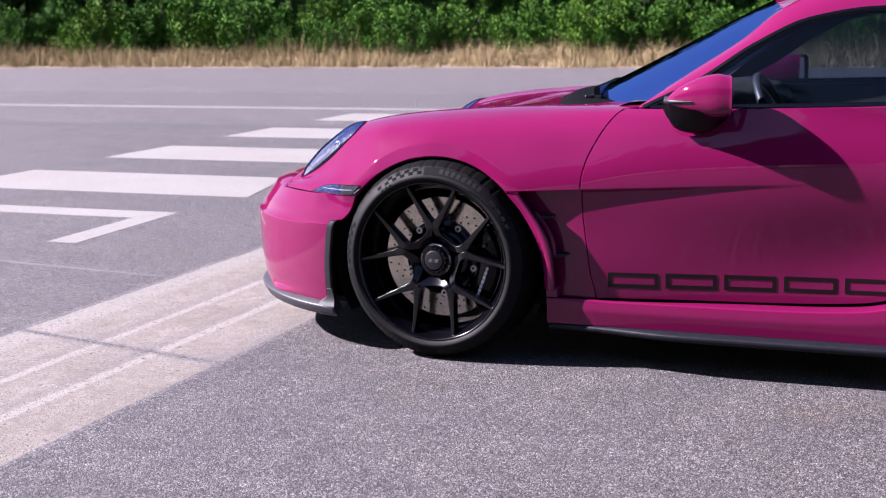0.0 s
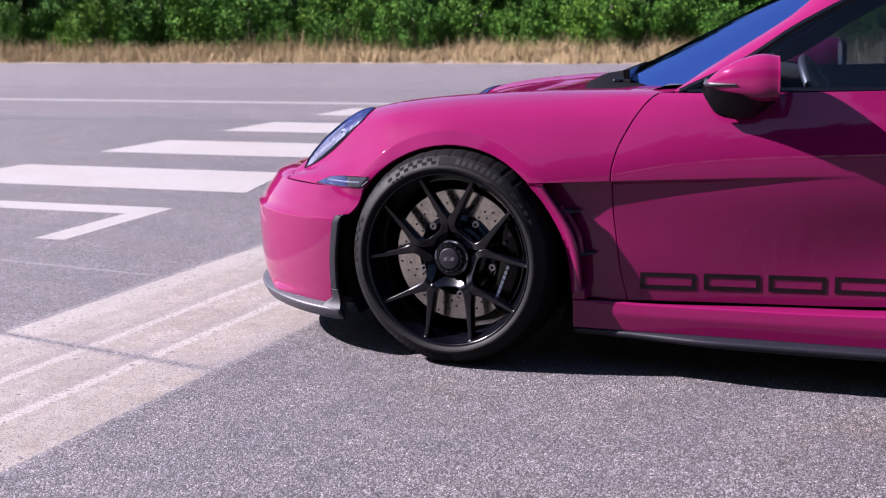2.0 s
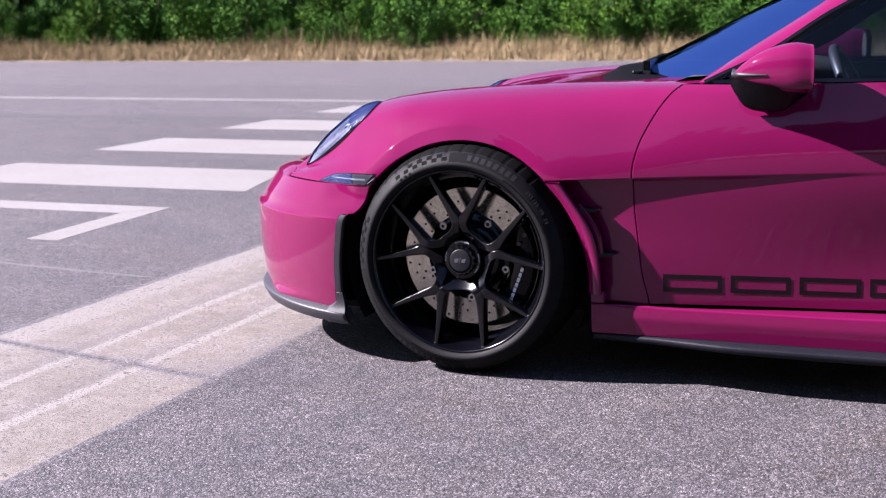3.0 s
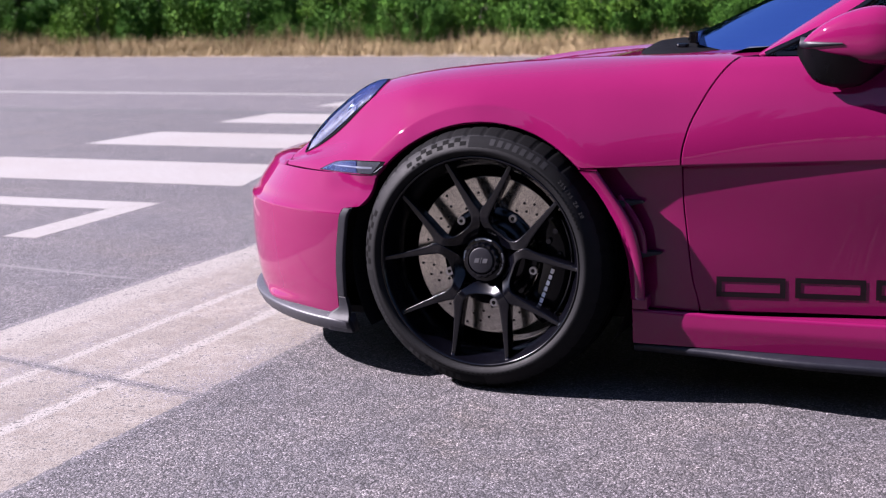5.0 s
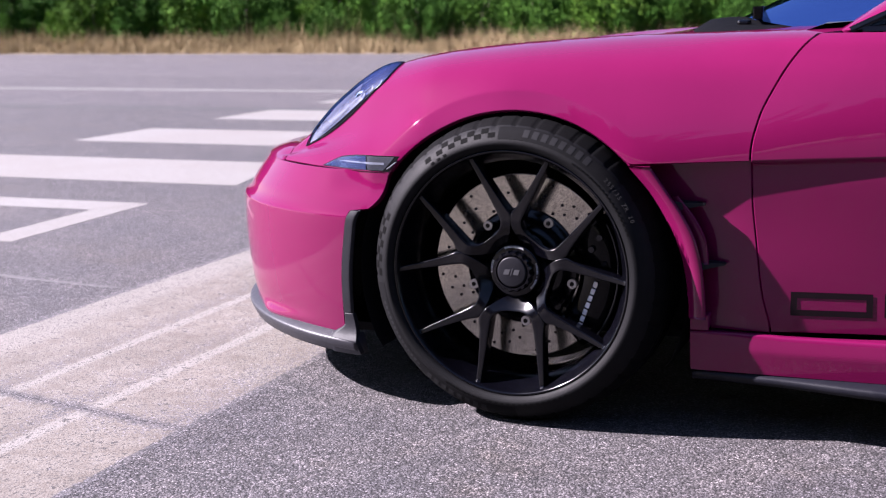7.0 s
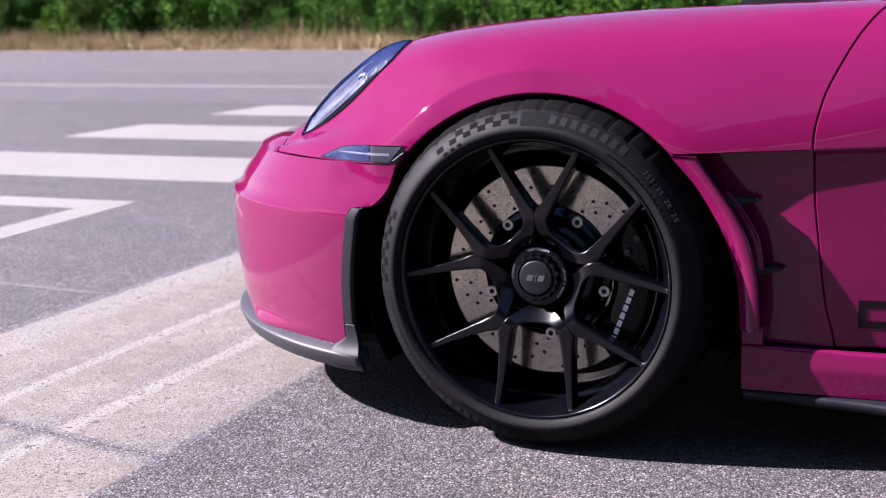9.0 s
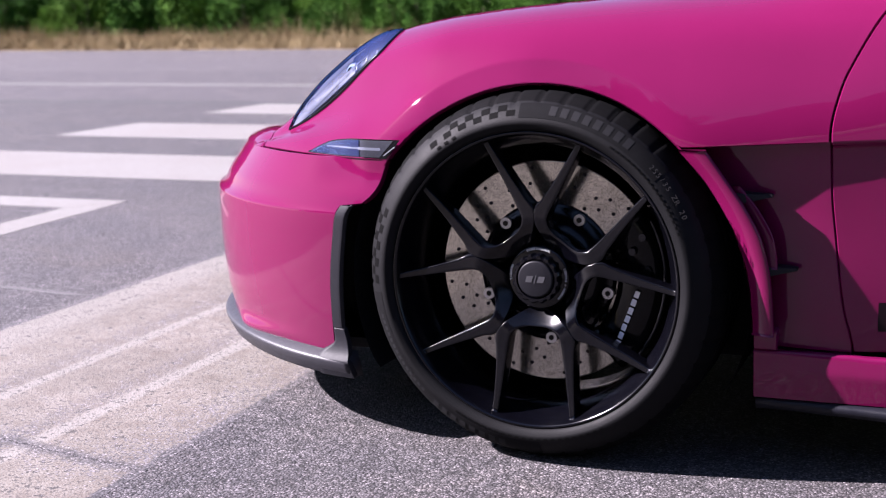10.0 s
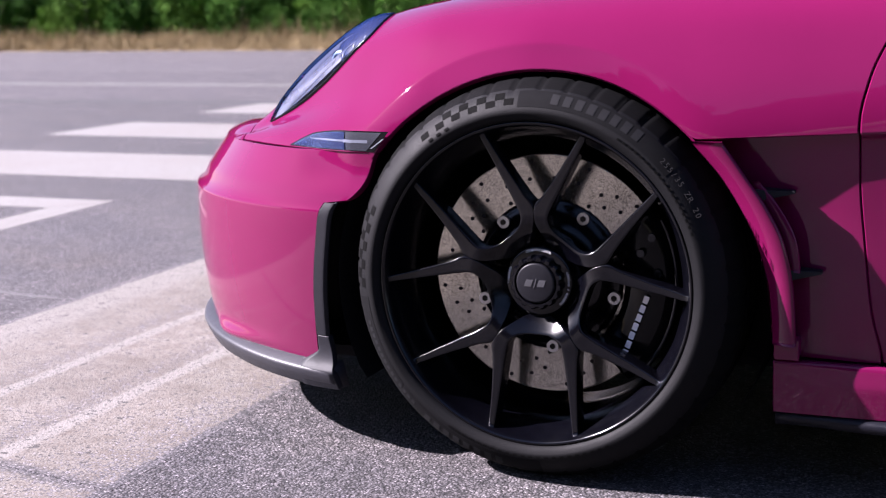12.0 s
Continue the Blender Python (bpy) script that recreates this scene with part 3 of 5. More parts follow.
# unseen rows behind the camera, added to cut side fill and darken reflections
for i in range(92):
    ob = tagged(new("tree", None), "dark green tree added out of view to block side light", "tree", "trees across the runway")
    ob.matrix_world = pose(-50 + (i % 46) * 2.2 + 1.1 * (i // 46) + rng.uniform(-0.6, 0.6), -26.0 - 4.0 * (i // 46) + rng.uniform(-1.5, 1.5), 0, 0, 0, rng.uniform(0, 360)) @ Matrix.Diagonal((1.5, 1.5, rng.uniform(2.5, 3.5), 1))
    for nm, me in (("trunk", FAR_STEM), ("crown", DEEP_CROWNS[i % 2])):
        o = new(nm, me)
        o.parent = ob

# verge: soil sheet with dry grass
flat("ground_verge", -400, 400, 21.9, 400, 0.004, SOIL, label="dry sandy soil of the verge", category="ground")


def grass_mesh():
    r = np.random.default_rng(9)
    verts, faces = [], []
    tuft = [(r.uniform(-30, 9), 21.95 + 4.3 * r.uniform(0, 1) ** 0.8) for _ in range(4200)]
    for tx, ty in tuft:
        deep = (ty - 21.9) / 4.3
        clump = 0.75 + 0.5 * noise.noise((tx * 0.55, ty * 0.8, 3.0)) + 0.35 * noise.noise((tx * 1.7, ty * 2.0, 8.0))
        tall = (0.15 + 0.54 * deep) * r.uniform(0.6, 1.2) * max(0.3, clump * 1.25)
        for q in range(20):
            x, y = tx + r.normal(0, 0.09), max(21.92, ty + r.normal(0, 0.07))
            lean = Vector((r.normal(0, 0.5), r.normal(0, 0.5), 1)).normalized() * tall * r.uniform(0.5, 1.1)
            w = 0.004 + 0.006 * r.uniform()
            a = r.uniform(0, math.pi)
            dx, dy = w * math.cos(a), w * math.sin(a)
            n = len(verts)
            verts += [(x - dx, y - dy, 0), (x + dx, y + dy, 0), (x + lean.x, y + lean.y, lean.z)]
            faces.append((n, n + 1, n + 2))
    return mesh_of("dry_grass", verts, faces, STRAW, False)


tagged(new("dry_grass", grass_mesh()), "dry straw-coloured grass on the verge", "grass", "", "stuff")

# ---- car body panels ----
GAP = 0.002
# front fender
fx = sorted(set([round(v, 4) for v in np.linspace(-0.64, -0.30, 44)] + [round(ARCH_X - ARCH_R * math.cos(a), 4) for a in np.linspace(math.acos(0.296 / ARCH_R), math.pi - math.acos(0.262 / ARCH_R), 46)] + [round(v, 4) for v in np.linspace(0.27, 0.50, 14)]))


def shear(x, z, k):
    w = smooth01((x - 0.15) / 0.35)
    return x + (DOOR_GAP(z if k <= 6 else 0.86) - 0.502 - GAP) * w


def fender_ks(x, nv):
    """The heights, as k, of a fender column: a tight pair of points on the flare's ridge, the rest spread out."""
    a, b = fender_low(x), 7.0
    zr = ARCH_Z + math.sqrt(max((ARCH_R + FLARE_W) ** 2 - (x - ARCH_X) ** 2, 0.0))
    zr = max(zr, (0.541 if x < -0.2 else crease_z(x)) + 0.013)
    r0, r1 = k_at(x, zr - 0.0016), k_at(x, zr + 0.0016)
    low = [a + (r0 - a) * j / 9 for j in range(10)]
    return low + [r1 + (b - r1) * (j / (nv - 11)) ** 1.1 for j in range(nv - 10)]


def fender_grid(nv=40):
    P = []
    for x in fx:
        col = []
        for k in fender_ks(x, nv):
            p = surf(x, k)
            x2 = shear(x, p[2], k)
            col.append(surf(x2, k if x <= 0.15 else (k_at(x2, p[2]) if k < 5.6 else k)))
        P.append(col)
    return P


LAMP_X0, LAMP_X1 = -0.590, -0.346
K_OUT = pchip([-0.590, -0.562, -0.522, -0.480, -0.438, -0.392, -0.364, -0.352, -0.346], [4.08, 4.13, 4.25, 4.43, 4.62, 4.87, 5.08, 5.36, 5.74])
K_IN = pchip([-0.590, -0.577, -0.552, -0.512, -0.462, -0.412, -0.372, -0.346], [4.14, 5.05, 5.85, 6.55, 6.80, 6.62, 6.2, 5.84])


def in_lamp(x, k):
    return LAMP_X0 < x < LAMP_X1 and K_OUT(x) + 0.10 < k < K_IN(x) - 0.0


def fender_drop(i, j):
    x = (fx[i] + fx[i + 1]) / 2
    ks = fender_ks(x, 48)
    k = (ks[j] + ks[j + 1]) / 2
    if k > 6.2 and x > 0.31 + (6.9 - k) * 0.43:      # cut-out for the cowl
        return True
    return x < -0.3 and in_lamp(x, k)


both("front_fender", *skin(fender_grid(48), drop=fender_drop), PINK, car, "glossy pink front fender")
# rolled lip round the wheel arch
lip = []
for a in np.linspace(math.radians(38), math.radians(143), 60):
    x, z = ARCH_X + ARCH_R * math.cos(math.pi - a), ARCH_Z + ARCH_R * math.sin(a)
    y = side(x, z)[1]
    rad = np.array((x - ARCH_X, 0, z - ARCH_Z)) / ARCH_R
    lip.append([tuple(np.array((x, y, z)) + rad * r + np.array((0, d, 0))) for r, d in ((0.001, 0.0), (-0.003, 0.003), (-0.004, 0.012), (-0.003, 0.04), (0.02, 0.05))])
v = [p for row in lip for p in row]
both("arch_lip", v, grid_faces(60, 5), PINK, car)

# hood


def hood_point(u, w):
    e = abs(w)
    k = 8 - (1 - GAP * 4) * e
    x0, x1 = -0.64, 0.215 + 0.15 * e**2
    x = x0 + (x1 - x0) * u
    p = surf(x, k)
    y = p[1] if w < 0 else 2 * YC - p[1]
    return (x, y, p[2])


tagged(add("hood", *skin([[hood_point(u, w) for w in np.linspace(-1, 1, 41)] for u in np.linspace(0, 1, 40)], hint=(0, 0, 1)), PINK, car, "glossy pink front lid"))

# bumper
ZB = [0.09, 0.16, 0.25, 0.36, 0.4394, 0.4406, 0.48, 0.541]
TIP = pchip(ZB, [-0.925, -0.943, -0.962, -0.970, -0.968, -0.964, -0.934, -0.884])
SIDE_Y = pchip(ZB, [0.046, 0.038, 0.026, 0.016, 0.012, 0.0125, 0.0240, 0.0430])
BASE_X, EXPO = -0.25, 2.15


def plan(z, th, out=0.0):
    c, s = max(math.cos(th), 0.0) ** (2 / EXPO), max(math.sin(th), 0.0) ** (2 / EXPO)
    return (BASE_X + (TIP(z) - out - BASE_X) * s, YC - (YC - SIDE_Y(z) + out) * c, z)


def plan_th(z, x, out=0.0):
    s = min(max((x - BASE_X) / (TIP(z) - out - BASE_X), 0), 1) ** (EXPO / 2)
    return math.asin(s)


BUMP_EDGE = pchip([0.09, 0.16, 0.21, 0.273, 0.394, 0.452, 0.459, 0.541], [-0.418, -0.418, -0.418, -0.417, -0.403, -0.386, -0.338, -0.2885])


def swell(z, th):
    """Low swelling over the splitter beside the corner, tapering towards the wheel."""
    w = math.exp(-((th - 0.63) / (0.10 if th > 0.63 else 0.17)) ** 2)
    return 0.0145 * w * math.exp(-((z - 0.171 - 0.03 * max(0.0, 0.6 - th)) / 0.015) ** 2)


zs = list(np.linspace(0.138, 0.238, 26)) + list(np.linspace(0.250, 0.425, 12)) + [0.434, 0.4394, 0.4406, 0.446, 0.4525, 0.459] + list(np.linspace(0.466, 0.539, 14))
P = []
for z in zs:
    t0 = plan_th(z, BUMP_EDGE(z))
    P.append([plan(z, th, swell(z, th)) for th in (t0 + (math.pi / 2 - t0) * (j / 71) ** 1.2 for j in range(72))])


def to_fender(x, y, z):
    """Towards the wheel arch the bumper's upper part runs flush with the fender above it."""
    w = smooth01((z - 0.465) / 0.065) * smooth01((x + 0.47) / 0.15)
    return (x, y + (side(x, 0.5435)[1] + 0.002 - y) * w, z) if w > 0 else (x, y, z)


P = [[to_fender(*p) for p in row] for row in P]
PB = [row + [(x, 2 * YC - y, z) for x, y, z in row[-2::-1]] for row in P]
add("front_bumper", *skin(PB, hint=(-1, 0, 0)), PINK, car, "smooth glossy pink front bumper")
# nose panel above the bumper, from the hood's front edge down to the bumper's top
P = []
for j in range(41):
    t = j / 40
    th0 = plan_th(0.541, -0.645)
    A = Vector(plan(0.5404, th0 + (math.pi / 2 - th0) * t))
    k = 3.05 + 4.95 * t**0.8
    B = Vector(surf(-0.6435, k))
    col = []
    for q in range(9):
        f = q / 8
        p = A.lerp(B, f)
        p.z += 0.006 * math.sin(math.pi * f) * smooth01(t * 3)
        col.append(tuple(p))
    P.append(col)
PB = P + [[(x, 2 * YC - y, z) for x, y, z in col] for col in P[-2::-1]]
add("nose_panel", *skin(PB, depth=0.003, edge=0.0003, hint=(-0.5, 0, 1)), PINK, car, "glossy pink nose panel")

# splitter lip and its upright corner piece, black plastic
prof = [(-0.012, 0.1660), (0.000, 0.1630), (0.010, 0.1585), (0.0190, 0.1530), (0.0215, 0.1512), (0.0232, 0.1485), (0.0234, 0.1450), (0.0180, 0.1330), (0.0110, 0.1200), (0.0090, 0.1170), (0.0060, 0.1160), (-0.03, 0.1140)]
V = []
path_th = [plan_th(0.16, -0.374) + (math.pi / 2 - plan_th(0.16, -0.374)) * (j / 50) ** 1.2 for j in range(51)]
for j, th in enumerate(path_th):
    lift = 0.012 * smooth01(j / 26)
    for o, z in prof:
        p = plan(0.16, th, o)
        V.append((p[0], p[1], z + lift))
m = len(prof)
F = grid_faces(51, m)
both("splitter", V, F + [tuple(range(m))], BLACK_PLASTIC, car, "dark grey plastic splitter lip")
P = []
for z in np.linspace(0.2135, 0.4525, 20):
    x0 = BUMP_EDGE(z) + 0.003
    x1 = ARCH_X - math.sqrt(max((ARCH_R + 0.004) ** 2 - (z - ARCH_Z) ** 2, 0)) if z > 0.318 else -0.372
    row = []
    x1 = min(x1, x0 + 0.026)
    for t in (0, 0.05, 0.3, 0.56, 0.75, 0.82, 0.92, 1):
        x = x0 + (x1 - x0) * t
        p = plan(z, plan_th(z, x))
        row.append((p[0], p[1] - 0.004 + 0.005 * max(0.0, (t - 0.80) / 0.20), z))
    P.append(row)
both("corner_trim", *skin(P, depth=0.010), BLACK_TRIM, car, "dark grey plastic wheel arch trim")

# lower corner of the splitter that turns up to the trim
P = []
for z in np.linspace(0.1165, 0.2105, 22):
    x0, x1 = -0.416 - 0.040 * smooth01((0.186 - z) / 0.032), -0.3905 + 0.020 * (0.2105 - z) / 0.094
    rise = min(max((0.2105 - z) / 0.0600, 0.0), 1.0)
    out = 0.004 + 0.0205 * rise ** 3 - 0.43 * max(0.0, 0.1490 - z)
    row = []
    for j in range(11):
        x = x0 + (x1 - x0) * j / 10
        p = plan(max(z, 0.16), plan_th(max(z, 0.16), x))
        row.append((p[0], p[1] - out + (0.007 if j == 0 else 0.0), z))
    P.append(row)
both("splitter_corner", *skin(P, depth=0.012), BLACK_TRIM, car, "dark grey plastic splitter corner")

# door
DOOR_LOW = pchip([0.54, 0.82, 1.0, 1.17, 1.37, 1.44, 1.60, 1.72], [0.228, 0.230, 0.231, 0.234, 0.245, 0.258, 0.30, 0.36])


def door_terms(x, z):
    u, w = (x - 1.1) / 0.6, (z - 0.54) / 0.3
    return [u**i * w**j for i in range(5) for j in range(6) if i + j < 7]


# one smooth sheet through the body's stations, hollowed under the crease
near_door = [(x, z, side(x, z)[1] - recess(x, z)) for x in np.linspace(0.50, 1.74, 32) for z in np.linspace(0.235, 0.835, 30)]
DOOR_FIT, *_ = np.linalg.lstsq(np.array([door_terms(x, z) for x, z, _ in near_door]), np.array([y for _, _, y in near_door]), rcond=None)


def door_y(x, z):
    xg = DOOR_GAP(z)
    off = side(xg, z)[1] - recess(xg, z) - float(np.dot(door_terms(xg, z), DOOR_FIT))
    return float(np.dot(door_terms(x, z), DOOR_FIT)) + off * math.exp(-max(0.0, x - xg) / 0.12) + recess(x, z)


P = []
for u in np.linspace(0, 1, 70):
    col = []
    for j in range(50):
        x = 0.52 + 1.20 * u
        for _ in range(4):
            lo, cz, hi = DOOR_LOW(x) + 0.004, crease_z(x), section(x)[1][6] - 0.001
            if j < 22:
                z = lo + (cz - 0.017 - lo) * j / 22
            elif j < 30:
                z = cz - 0.017 + 0.019 * (j - 22) / 8
            else:
                z = cz + 0.002 + (hi - cz - 0.002) * (j - 30) / 19
            x0 = DOOR_GAP(z) + GAP
            x = x0 + (1.72 - x0) * u ** 1.1
        col.append((x, door_y(x, z), z))
    P.append(col)
P = np.array(P)
DOOR_SKIN = P
both("door", *skin(P), PINK, car, "glossy pink door with dark side lettering")

# rear quarter with wheel arch, plain
P = []
for x in np.linspace(1.726, 3.49, 80):
    lo = 0.0
    if abs(x - RARCH_X) < RARCH_R:
        lo = k_at(x, max(RARCH_Z + math.sqrt(RARCH_R**2 - (x - RARCH_X) ** 2), 0.14))
    P.append([surf(x, lo + (8 - lo) * j / 39) for j in range(40)])
both("rear_quarter", *skin(P), PINK, car, "glossy pink rear quarter")
P = [[(3.49 + 0.06 * math.sin(math.pi * i / 10) , surf(3.49, 0)[1] + (2 * YC - 2 * surf(3.49, 0)[1]) * j / 20, 0.2 + 0.6 * i / 10) for j in range(21)] for i in range(11)]
add("rear_bumper", *skin(P, hint=(1, 0, 0)), PINK, car, "glossy pink rear bumper")

# sill
P = []
for x in np.linspace(0.383, 1.95, 60):
    zt = 0.2265 if x < 0.55 else DOOR_LOW(min(x, 1.70)) - 0.004
    y0 = 0.046
    row = [(x, 0.062 + 0.06 * smooth01((x - 0.6) / 0.5), zt + 0.0015), (x, y0 + 0.006, zt + 0.0012), (x, y0 + 0.002, zt + 0.0006)]
    fold = smooth01((x - 0.40) / 0.12)
    for j in range(13):
        t = 0.03 + 0.97 * j / 12
        z = zt + (0.142 - zt) * t
        up, down = min(t / 0.40, 1.0), max(0.0, (t - 0.40) / 0.60)
        y = y0 - 0.0020 * fold * up + 0.011 * down * fold + 0.010 * t * (1 - fold)
        row.append((x, y, z))
    P.append(row)
both("sill", *skin(P), PINK, car, "glossy pink side sill")
# black blade below the sill
V = []
for x in np.linspace(0.385, 1.95, 44):
    w = 0.045 * smooth01((x - 0.49) / 0.35) - 0.012 * (1 - smooth01((x - 0.42) / 0.1))
    V += [(x, 0.09, 0.143), (x, 0.052 - w, 0.139), (x, 0.048 - w, 0.132), (x, 0.052 - w, 0.120 - 0.004 * smooth01((x - 0.5) / 0.6)), (x, 0.12, 0.115)]
both("side_skirt", V, grid_faces(44, 5) + [(0, 1, 2, 3, 4)], BLACK_BLADE, car, "black plastic side skirt blade")

# recessed outlet behind the front wheel
BLADE_LEAD = pchip([0.25, 0.261, 0.334, 0.422, 0.509, 0.575], [0.379, 0.380, 0.375, 0.352, 0.306, 0.250])
BLADE_TRAIL = pchip([0.25, 0.252, 0.338, 0.417, 0.473, 0.519, 0.575], [0.419, 0.419, 0.415, 0.400, 0.373, 0.342, 0.303])
P = []
for i in range(30):
    t = i / 29
    col = []
    for j in range(24):
        z = 0.2300 + (0.590 - 0.2300) * j / 23
        x1 = DOOR_GAP(min(z, 0.6)) - 0.003
        x0 = BLADE_TRAIL(z) - 0.03
        x = x0 + (x1 - x0) * t
        y_end = side(x1, min(z, crease_z(x1) - 0.012))[1]
        col.append((x, y_end + 0.012 * (1 - t) ** 1.5, z))
    P.append(col)
both("outlet_panel", *skin(P, depth=0.02), PINK, car, "recessed pink panel behind the wheel")
# foot of the fender under the outlet
P = [[(x, 0.040 + 0.012 * smooth01((x - 0.45) / 0.08), z) for z in np.linspace(0.232, 0.262, 5)] for x in np.linspace(0.384, 0.420, 8)]
both("fender_foot", *skin(P, depth=0.08), PINK, car)
# curved blade in front of the outlet
V = []
for i in range(41):
    t = i / 40
    z = 0.5735 - 0.316 * t
    xa, xb = BLADE_LEAD(z), BLADE_TRAIL(z)
    ya, yb = 0.008 + 0.020 * t, -0.010 + 0.026 * t
    V += [(xa + 0.012, ya + 0.05, z), (xa, ya + 0.006, z), (xa + 0.004, ya, z), (xa * 0.5 + xb * 0.5, (ya + yb) / 2 - 0.003, z), (xb - 0.005, yb, z), (xb, yb + 0.004, z), (xb - 0.004, yb + 0.03, z)]
both("air_blade", V, grid_faces(41, 7, False, True) + [tuple(range(7))[::-1], tuple(range(280, 287))], PINK, car, "curved pink air blade behind the wheel")
V = []
for i in range(21):
    t = i / 20
    z = 0.512 - 0.140 * t
    xa = BLADE_TRAIL(z) + 0.001
    wd = 0.0160 * math.sin(math.pi * (0.10 + 0.75 * t)) ** 0.6
    V += [(xa - 0.010, 0.030, z), (xa + wd - 0.003, 0.027, z), (xa + wd, 0.031, z), (xa - 0.010, 0.048, z)]
both("inner_blade", V, grid_faces(21, 4, False, True) + [(3, 2, 1, 0), (80, 81, 82, 83)], PINK, car)
for zf, xf in ((0.493, 0.360), (0.370, 0.404)):
    bm = bmesh.new()
    box(bm, xf - 0.012, xf + 0.048, 0.022, 0.09, zf - 0.013, zf + 0.007, 0.003)
    for vv in bm.verts:
        if vv.co.x > xf + 0.03:
            vv.co.z = zf + 0.002 + (vv.co.z - zf) * 0.25
            vv.co.y = max(vv.co.y, 0.042)
    part("fin", bm, BLACK_TRIM, car, "black outlet fin")

# wheel arch liners and underbody
for ax, az, ar in ((ARCH_X, ARCH_Z, ARCH_R), (RARCH_X, RARCH_Z, RARCH_R)):
    V = []
    for a in np.linspace(math.radians(-30), math.radians(210), 50):
        for y in (0.062, 0.12, 0.36):
            V.append((ax + (ar + 0.012) * math.cos(a), y, max(az + (ar + 0.012) * math.sin(a), 0.136)))
    F = grid_faces(50, 3)
    c = len(V)
    V.append((ax, 0.36, az))
    F += [(3 * i + 2, 3 * i + 5, c) for i in range(49)]
    both("arch_liner", V, F, BLACK_MATT, car)
bm = bmesh.new()
box(bm, 0.40, 2.0, 0.11, 2 * YC - 0.11, 0.115, 0.14)
part("underbody", bm, BLACK_MATT, car)
bm = bmesh.new()
box(bm, -0.80, 3.3, 0.38, 2 * YC - 0.38, 0.13, 0.40)
part("floor_pan", bm, BLACK_MATT, car)
bm = bmesh.new()
box(bm, -0.60, -0.36, 0.22, 2 * YC - 0.22, 0.130, 0.15)
part("front_undertray", bm, BLACK_MATT, car)

# ---- greenhouse ----
RAIL_S = [0, 0.15, 0.33, 0.46, 0.62, 0.78, 0.9, 1.0]
RAIL = [pchip(RAIL_S, c) for c in ([0.635, 0.785, 0.960, 1.085, 1.35, 1.75, 2.3, 2.85], [0.195, 0.235, 0.268, 0.295, 0.335, 0.345, 0.37, 0.44], [0.834, 0.936, 1.050, 1.148, 1.240, 1.250, 1.15, 0.93])]
SILL_S = [0, 0.15, 0.33, 0.46, 0.6, 0.75, 0.9, 1.0]
GEDGE = [pchip(SILL_S, c) for c in ([0.678, 0.850, 1.024, 1.188, 1.40, 1.75, 2.05, 2.28], [0.150, 0.172, 0.205, 0.232, 0.248, 0.255, 0.245, 0.22], [0.843, 0.928, 1.041, 1.116, 1.145, 1.146, 1.07, 0.93])]


def on(curve, s):
    return np.array([c(s) for c in curve])


P = []
for s in np.linspace(0, 1, 70):
    a, b = on(RAIL, s), on(GEDGE, s)
    n = np.array((-0.1, -0.9, 0.35))
    P.append([tuple(a + (b - a) * t + n * 0.011 * math.sin(math.pi * t)) for t in np.linspace(0.06, 0.96, 9)])
both("roof_pillar", *skin(P), PINK, car, "glossy pink windscreen pillar and roof rail")
V = []
for s in np.linspace(0, 1, 70):
    a, b = on(RAIL, s), on(GEDGE, s)
    V += [tuple(a + (b - a) * t + np.array((0.012, 0.022, -0.010))) for t in np.linspace(-0.30, 1.10, 5)]
both("pillar_lining", V, grid_faces(70, 5), INTERIOR, car, "dark pillar lining")
# seal between pillar and side window
V = []
for s in np.linspace(0, 1, 70):
    b = on(GEDGE, s)
    V += [tuple(b + np.array((-0.006, -0.004, 0.006))), tuple(b + np.array((0.0, -0.006, -0.004))), tuple(b + np.array((0.010, 0.002, -0.016))), tuple(b + np.array((0.008, 0.012, -0.010)))]
both("window_seal", V, grid_faces(70, 4, False, True), BLACK_SATIN, car, "black rubber window seal")
# side window
P = []
for s in np.linspace(0.0, 1, 60):
    b = on(GEDGE, s)
    base = np.array((b[0] + 0.02 * (1 - s), 0.150, 0.842 + 0.012 * (b[0] - 0.7)))
    P.append([tuple(base + (b - base) * t + np.array((0, -0.006 * math.sin(math.pi * t), 0))) for t in np.linspace(0, 1, 7)])
V = [p for r in P for p in r]
w = both("side_window", V, facing(V, grid_faces(60, 7), (0, -1, 0.3)), GLASS, car, "lightly tinted side window")
# belt seal
V = []
for x in np.linspace(0.70, 1.95, 30):
    z = section(x)[1][6]
    V += [(x, 0.138, z + 0.001), (x, 0.140, z + 0.009), (x, 0.150, z + 0.012), (x, 0.165, z - 0.01)]
both("belt_seal", V, grid_faces(30, 4), BLACK_SATIN, car, "black window belt seal")
# windscreen
WC = [pchip([0, 0.3, 0.7, 1], c) for c in ([0.36, 0.53, 0.78, 1.00], [YC] * 4, [0.868, 0.950, 1.075, 1.182])]
P = []
for t in np.linspace(0, 1, 24):
    a, c = on(RAIL, 0.46 * t) + np.array((0.004, 0.012, 0.002)), on(WC, t)
    row = []
    for q in np.linspace(-1, 1, 41):
        b = 1 - abs(q) ** 2.3
        y = YC + q * (YC - a[1])
        row.append((a[0] + (c[0] - a[0]) * b, y, a[2] + (c[2] - a[2]) * b))
    P.append(row)
V = [p for r in P for p in r]
add("windscreen", V, facing(V, grid_faces(24, 41), (-0.6, 0, 1)), GLASS_FRONT, car, "raked windscreen with sky blue put into its gloss")
